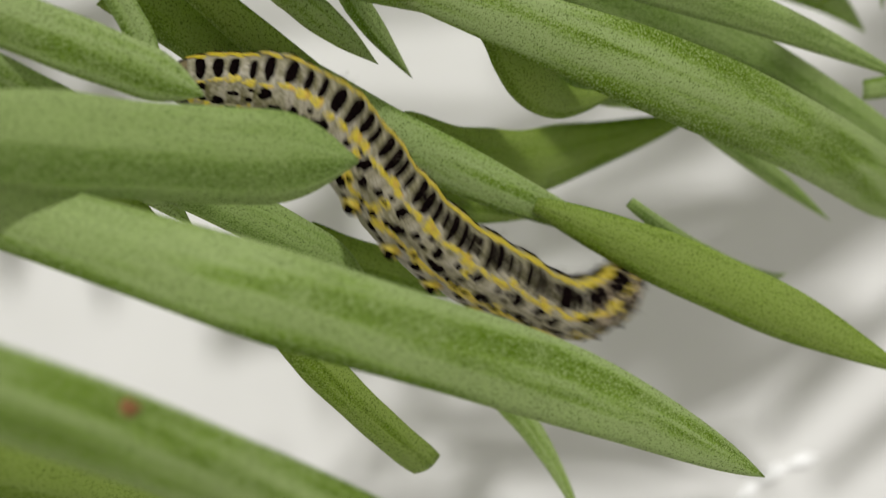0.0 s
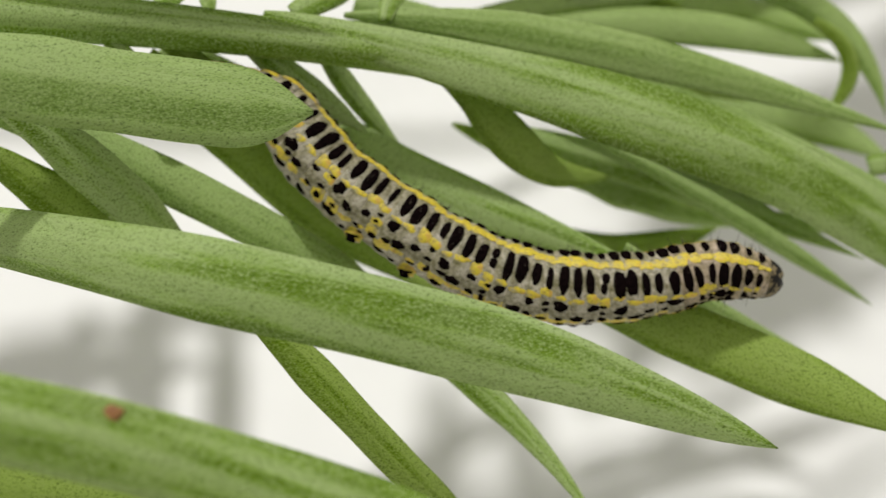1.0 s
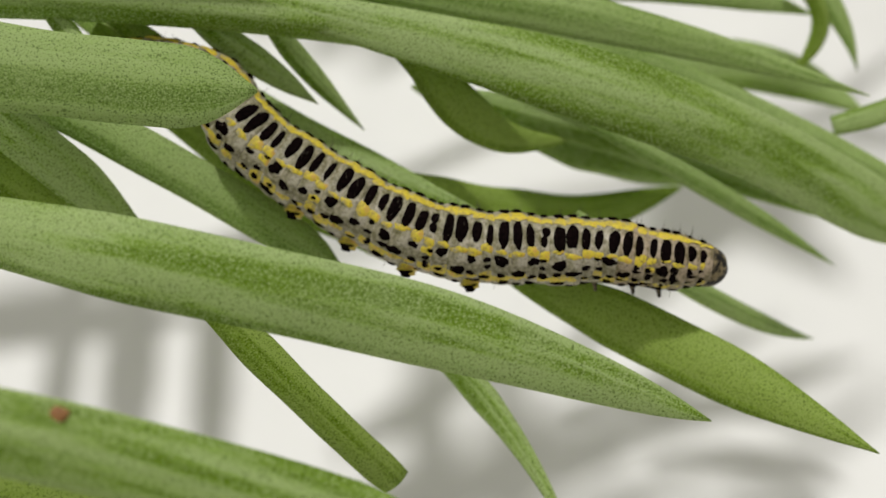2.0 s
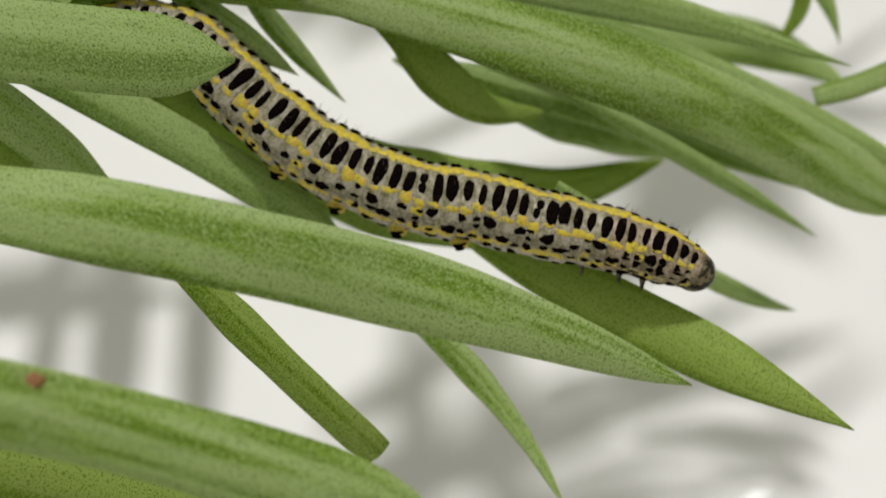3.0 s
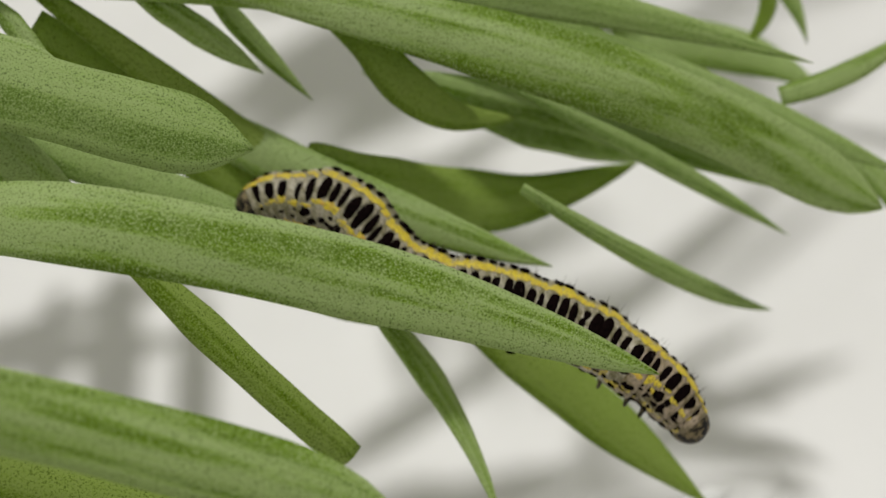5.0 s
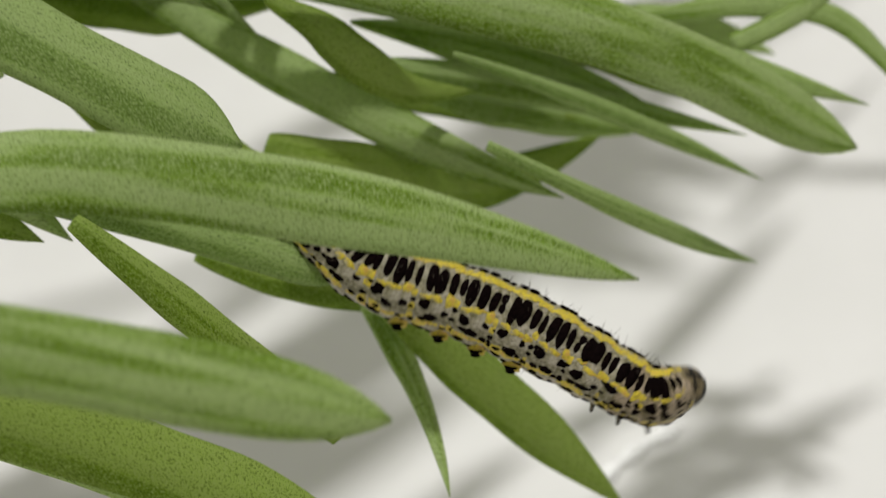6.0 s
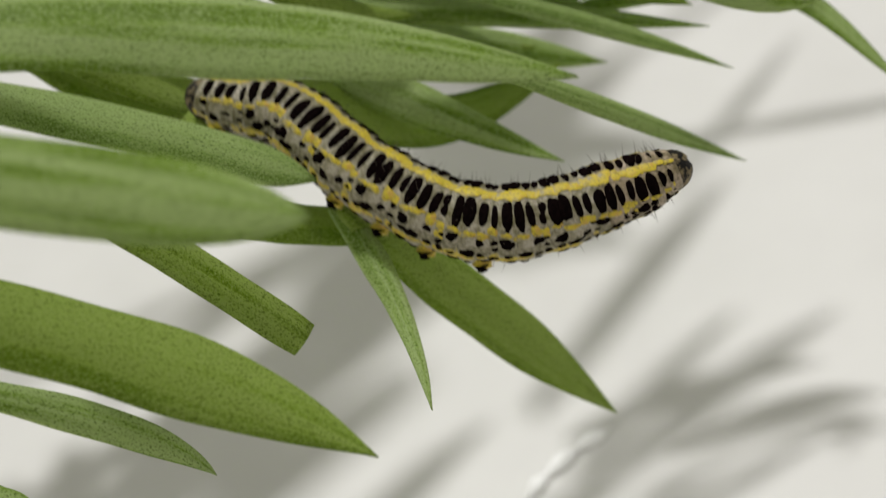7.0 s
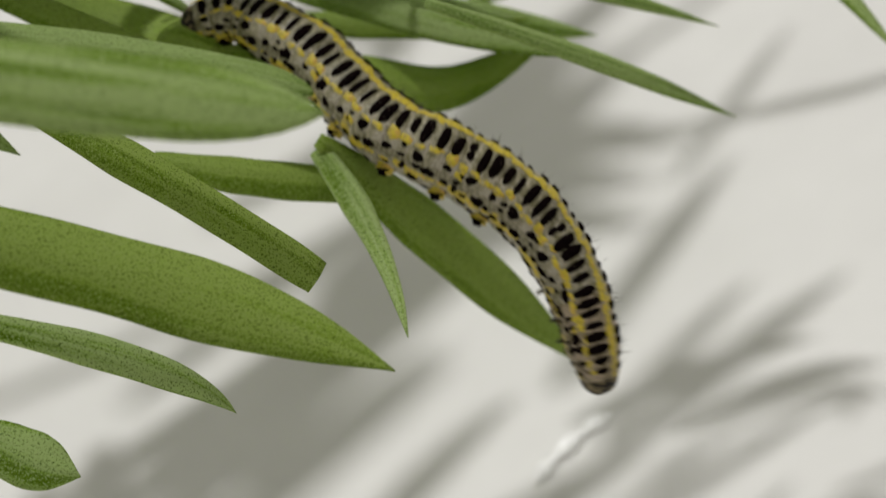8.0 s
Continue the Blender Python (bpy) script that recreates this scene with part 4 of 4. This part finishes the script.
    walk(near_leaf, [(t, hang(G_BASE, G_TIP, foot, tip)) for t, foot, tip in (
        (0, (-22.9, -4.7, 15.6), (-7.4, -15.5, 7.1)), (0.5, (-24.1, -5.3, 15.6), (-6.1, -13.9, 7.1)), (1.0, (-22.5, -8.2, 15.6), (-3.9, -14.5, 7.1)), (1.5, (-20.4, -8.7, 15.6), (-0.6, -13.9, 7.1)),
        (3.0, (-19.0, -9.0, 15.6), (-0.8, -17.6, 7.1)), (3.5, (-19.0, -9.0, 15.6), (-0.6, -18.0, 7.1)), (4.5, (-19.0, -8.8, 15.6), (0.5, -18.6, 7.1)), (5.8, (-20.0, -5.8, 15.6), (-0.6, -17.6, 7.1)), (6.5, (-20.0, -5.5, 15.6), (-0.6, -17.2, 7.1)), (7.0, (-20.0, -4.9, 15.6), (-0.6, -16.6, 7.1)), (8.0, (-20.0, -4.9, 15.6), (-0.6, -16.6, 7.1)))])
    walk(inner_leaf, [(t, hang(Q_BASE, Q_TIP, foot, tip)) for t, foot, tip in (
        (0, (-22.6, 6.8, 5.0), (-7.0, -0.6, 1.0)), (0.5, (-21.0, 6.6, 4.1), (-5.4, 0.3, 0.1)), (1.0, (-22.0, 8.5, 4.1), (-6.8, 1.3, 0.1)), (1.5, (-21.2, 8.9, 4.3), (-6.8, 1.1, 0.3)),
        (3.0, (-20.8, 9.8, 4.7), (-5.2, 1.4, 0.7)), (3.5, (-20.5, 8.9, 4.7), (-4.7, 0.8, 0.7)), (4.5, (-22.8, 9.3, 5.0), (-5.9, 2.0, 1.0)), (5.8, (-23.3, 6.1, 5.0), (-2.1, -2.2, 1.0)),
        (6.0, (-22.4, 6.5, 5.0), (-1.8, -2.1, 1.0)), (6.5, (-21.8, 6.5, 5.0), (-1.8, -2.1, 1.0)), (7.0, (-19.5, 8.0, 5.0), (-1.0, -1.2, 0.0)), (7.5, (-20.1, 10.4, 5.0), (-0.4, 1.9, -1.0)),
        (8.0, (-20.2, 9.9, 5.0), (-0.6, 2.0, -1.5)))])
    walk(node_leaf, [(t, hang(N_BASE, N_TIP, foot, tip)) for t, foot, tip in (
        (0.0, (-19.6, 13.0, 3.0), (3.4, 1.1, -7.6)), (4.7, (-19.6, 13.0, 3.0), (3.4, 1.1, -7.6)), (5.8, (-22.0, 16.8, 3.0), (0.7, -1.8, -5.0)), (6.0, (-21.0, 17.6, 3.0), (0.7, -1.3, -5.0)), (6.5, (-20.1, 16.8, 3.0), (1.4, -1.6, -5.0)),
        (7.0, (-19.4, 17.6, 3.0), (0.9, 1.6, -6.0)), (7.5, (-22.8, 24.0, 3.0), (-0.7, 5.1, -6.0)), (8.0, (-22.7, 23.8, 3.0), (-0.7, 4.7, -6.0)))])
    walk(upper_leaf, [(t, hang(T_BASE, T_TIP, foot, tip)) for t, foot, tip in (
        (0.0, T_BASE, T_TIP), (4.7, T_BASE, T_TIP), (5.8, (-11.5, 17.5, 4.0), (27.9, 2.5, -7.1)), (6.0, (-11.5, 17.5, 4.0), (27.9, 2.5, -7.1)), (6.5, (-11.4, 17.5, 4.0), (28.3, 3.4, -7.1)), (7.0, T_BASE, T_TIP), (8.0, T_BASE, T_TIP))])
    for ob in [stem] + stem_leaves:
        walk(ob, [(t, sway(STEM_AT, (0, 0, 0), (0, lift, 0))) for t, lift in ((0.0, 0), (4.7, 0), (5.8, 4), (6.5, 4), (7.0, 1), (8.0, 0))])
    walk(bent_leaf, [(t, hang(K_BASE, K_TIP, foot, tip)) for t, foot, tip in (
        (0.0, K_BASE, K_TIP), (4.7, K_BASE, K_TIP), (5.8, (18.0, 12.3, -10.0), (34.2, 4.1, -12.0)), (6.5, (18.4, 13.7, -10.0), (34.8, 4.6, -12.0)),
        (7.0, (16.4, 8.4, -10.0), (32.2, -1.1, -12.0)), (7.5, (18.3, 11.6, -10.0), (33.1, -1.7, -12.0)), (8.0, (17.4, 10.9, -10.0), (32.6, -2.3, -12.0)))])
    walk(thin_leaf, [(t, hang(S_BASE, S_TIP, foot, tip)) for t, foot, tip in (
        (0.0, (-1.4, -4.4, 1.5), (6.4, -13.9, 1.0)), (0.5, (-3.4, -3.0, 1.5), (3.2, -11.8, 1.0)), (1.0, (-3.3, -2.3, 1.5), (4.7, -10.4, 1.0)), (1.5, (-1.5, -2.6, 1.5), (5.6, -12.5, 1.0)),
        (3.0, (-1.7, -2.1, 1.5), (6.6, -12.7, 1.0)), (3.5, (-0.6, -2.6, 1.5), (8.0, -13.3, 1.0)), (4.0, (-1.2, -2.7, 1.5), (6.5, -12.8, 1.0)), (4.5, (-0.7, -3.0, 1.5), (6.8, -14.9, 1.0)), (4.7, (-0.8, -2.9, 1.5), (6.0, -14.2, 1.0)),
        (5.8, (-1.7, -3.5, -4.0), (1.8, -13.7, -1.2)), (6.0, (-1.6, -2.7, -4.0), (1.5, -13.7, -1.0)), (6.5, (-0.7, -2.8, -4.0), (1.6, -13.6, -1.0)), (7.0, (-0.5, -2.6, -2.4), (1.4, -13.8, -0.7)),
        (7.5, (-0.8, -2.0, -2.2), (0.7, -13.7, -0.5)), (8.0, (-1.5, -2.0, -2.2), (-0.1, -12.9, -0.5)))])
    drift = ((0.0, 30, -19), (0.5, 25, -15), (1.5, 19, -10), (3.5, 15.5, -9.5), (4.5, 14.5, -10), (5.8, 9, -3), (6.5, 6, 0), (7.0, 0, 0), (8.0, 0, 0))
    walk(dish, [(t, pose(-0.025 + x * 0.001, 0.072 + y * 0.001, 0)) for t, x, y in drift])
    walk(crumb, [(t, pose(0.0309 + x * 0.001, 0.0064 + y * 0.001, 0.0001, 0, 0, 40)) for t, x, y in drift])
    # the glint sliver moves with the dish
    walk(fibre, [(t, pose(0.0034 + x * 0.001, 0.0078 + y * 0.001, 0.0002, 0, 0, 27)) for t, x, y in drift])


motions()
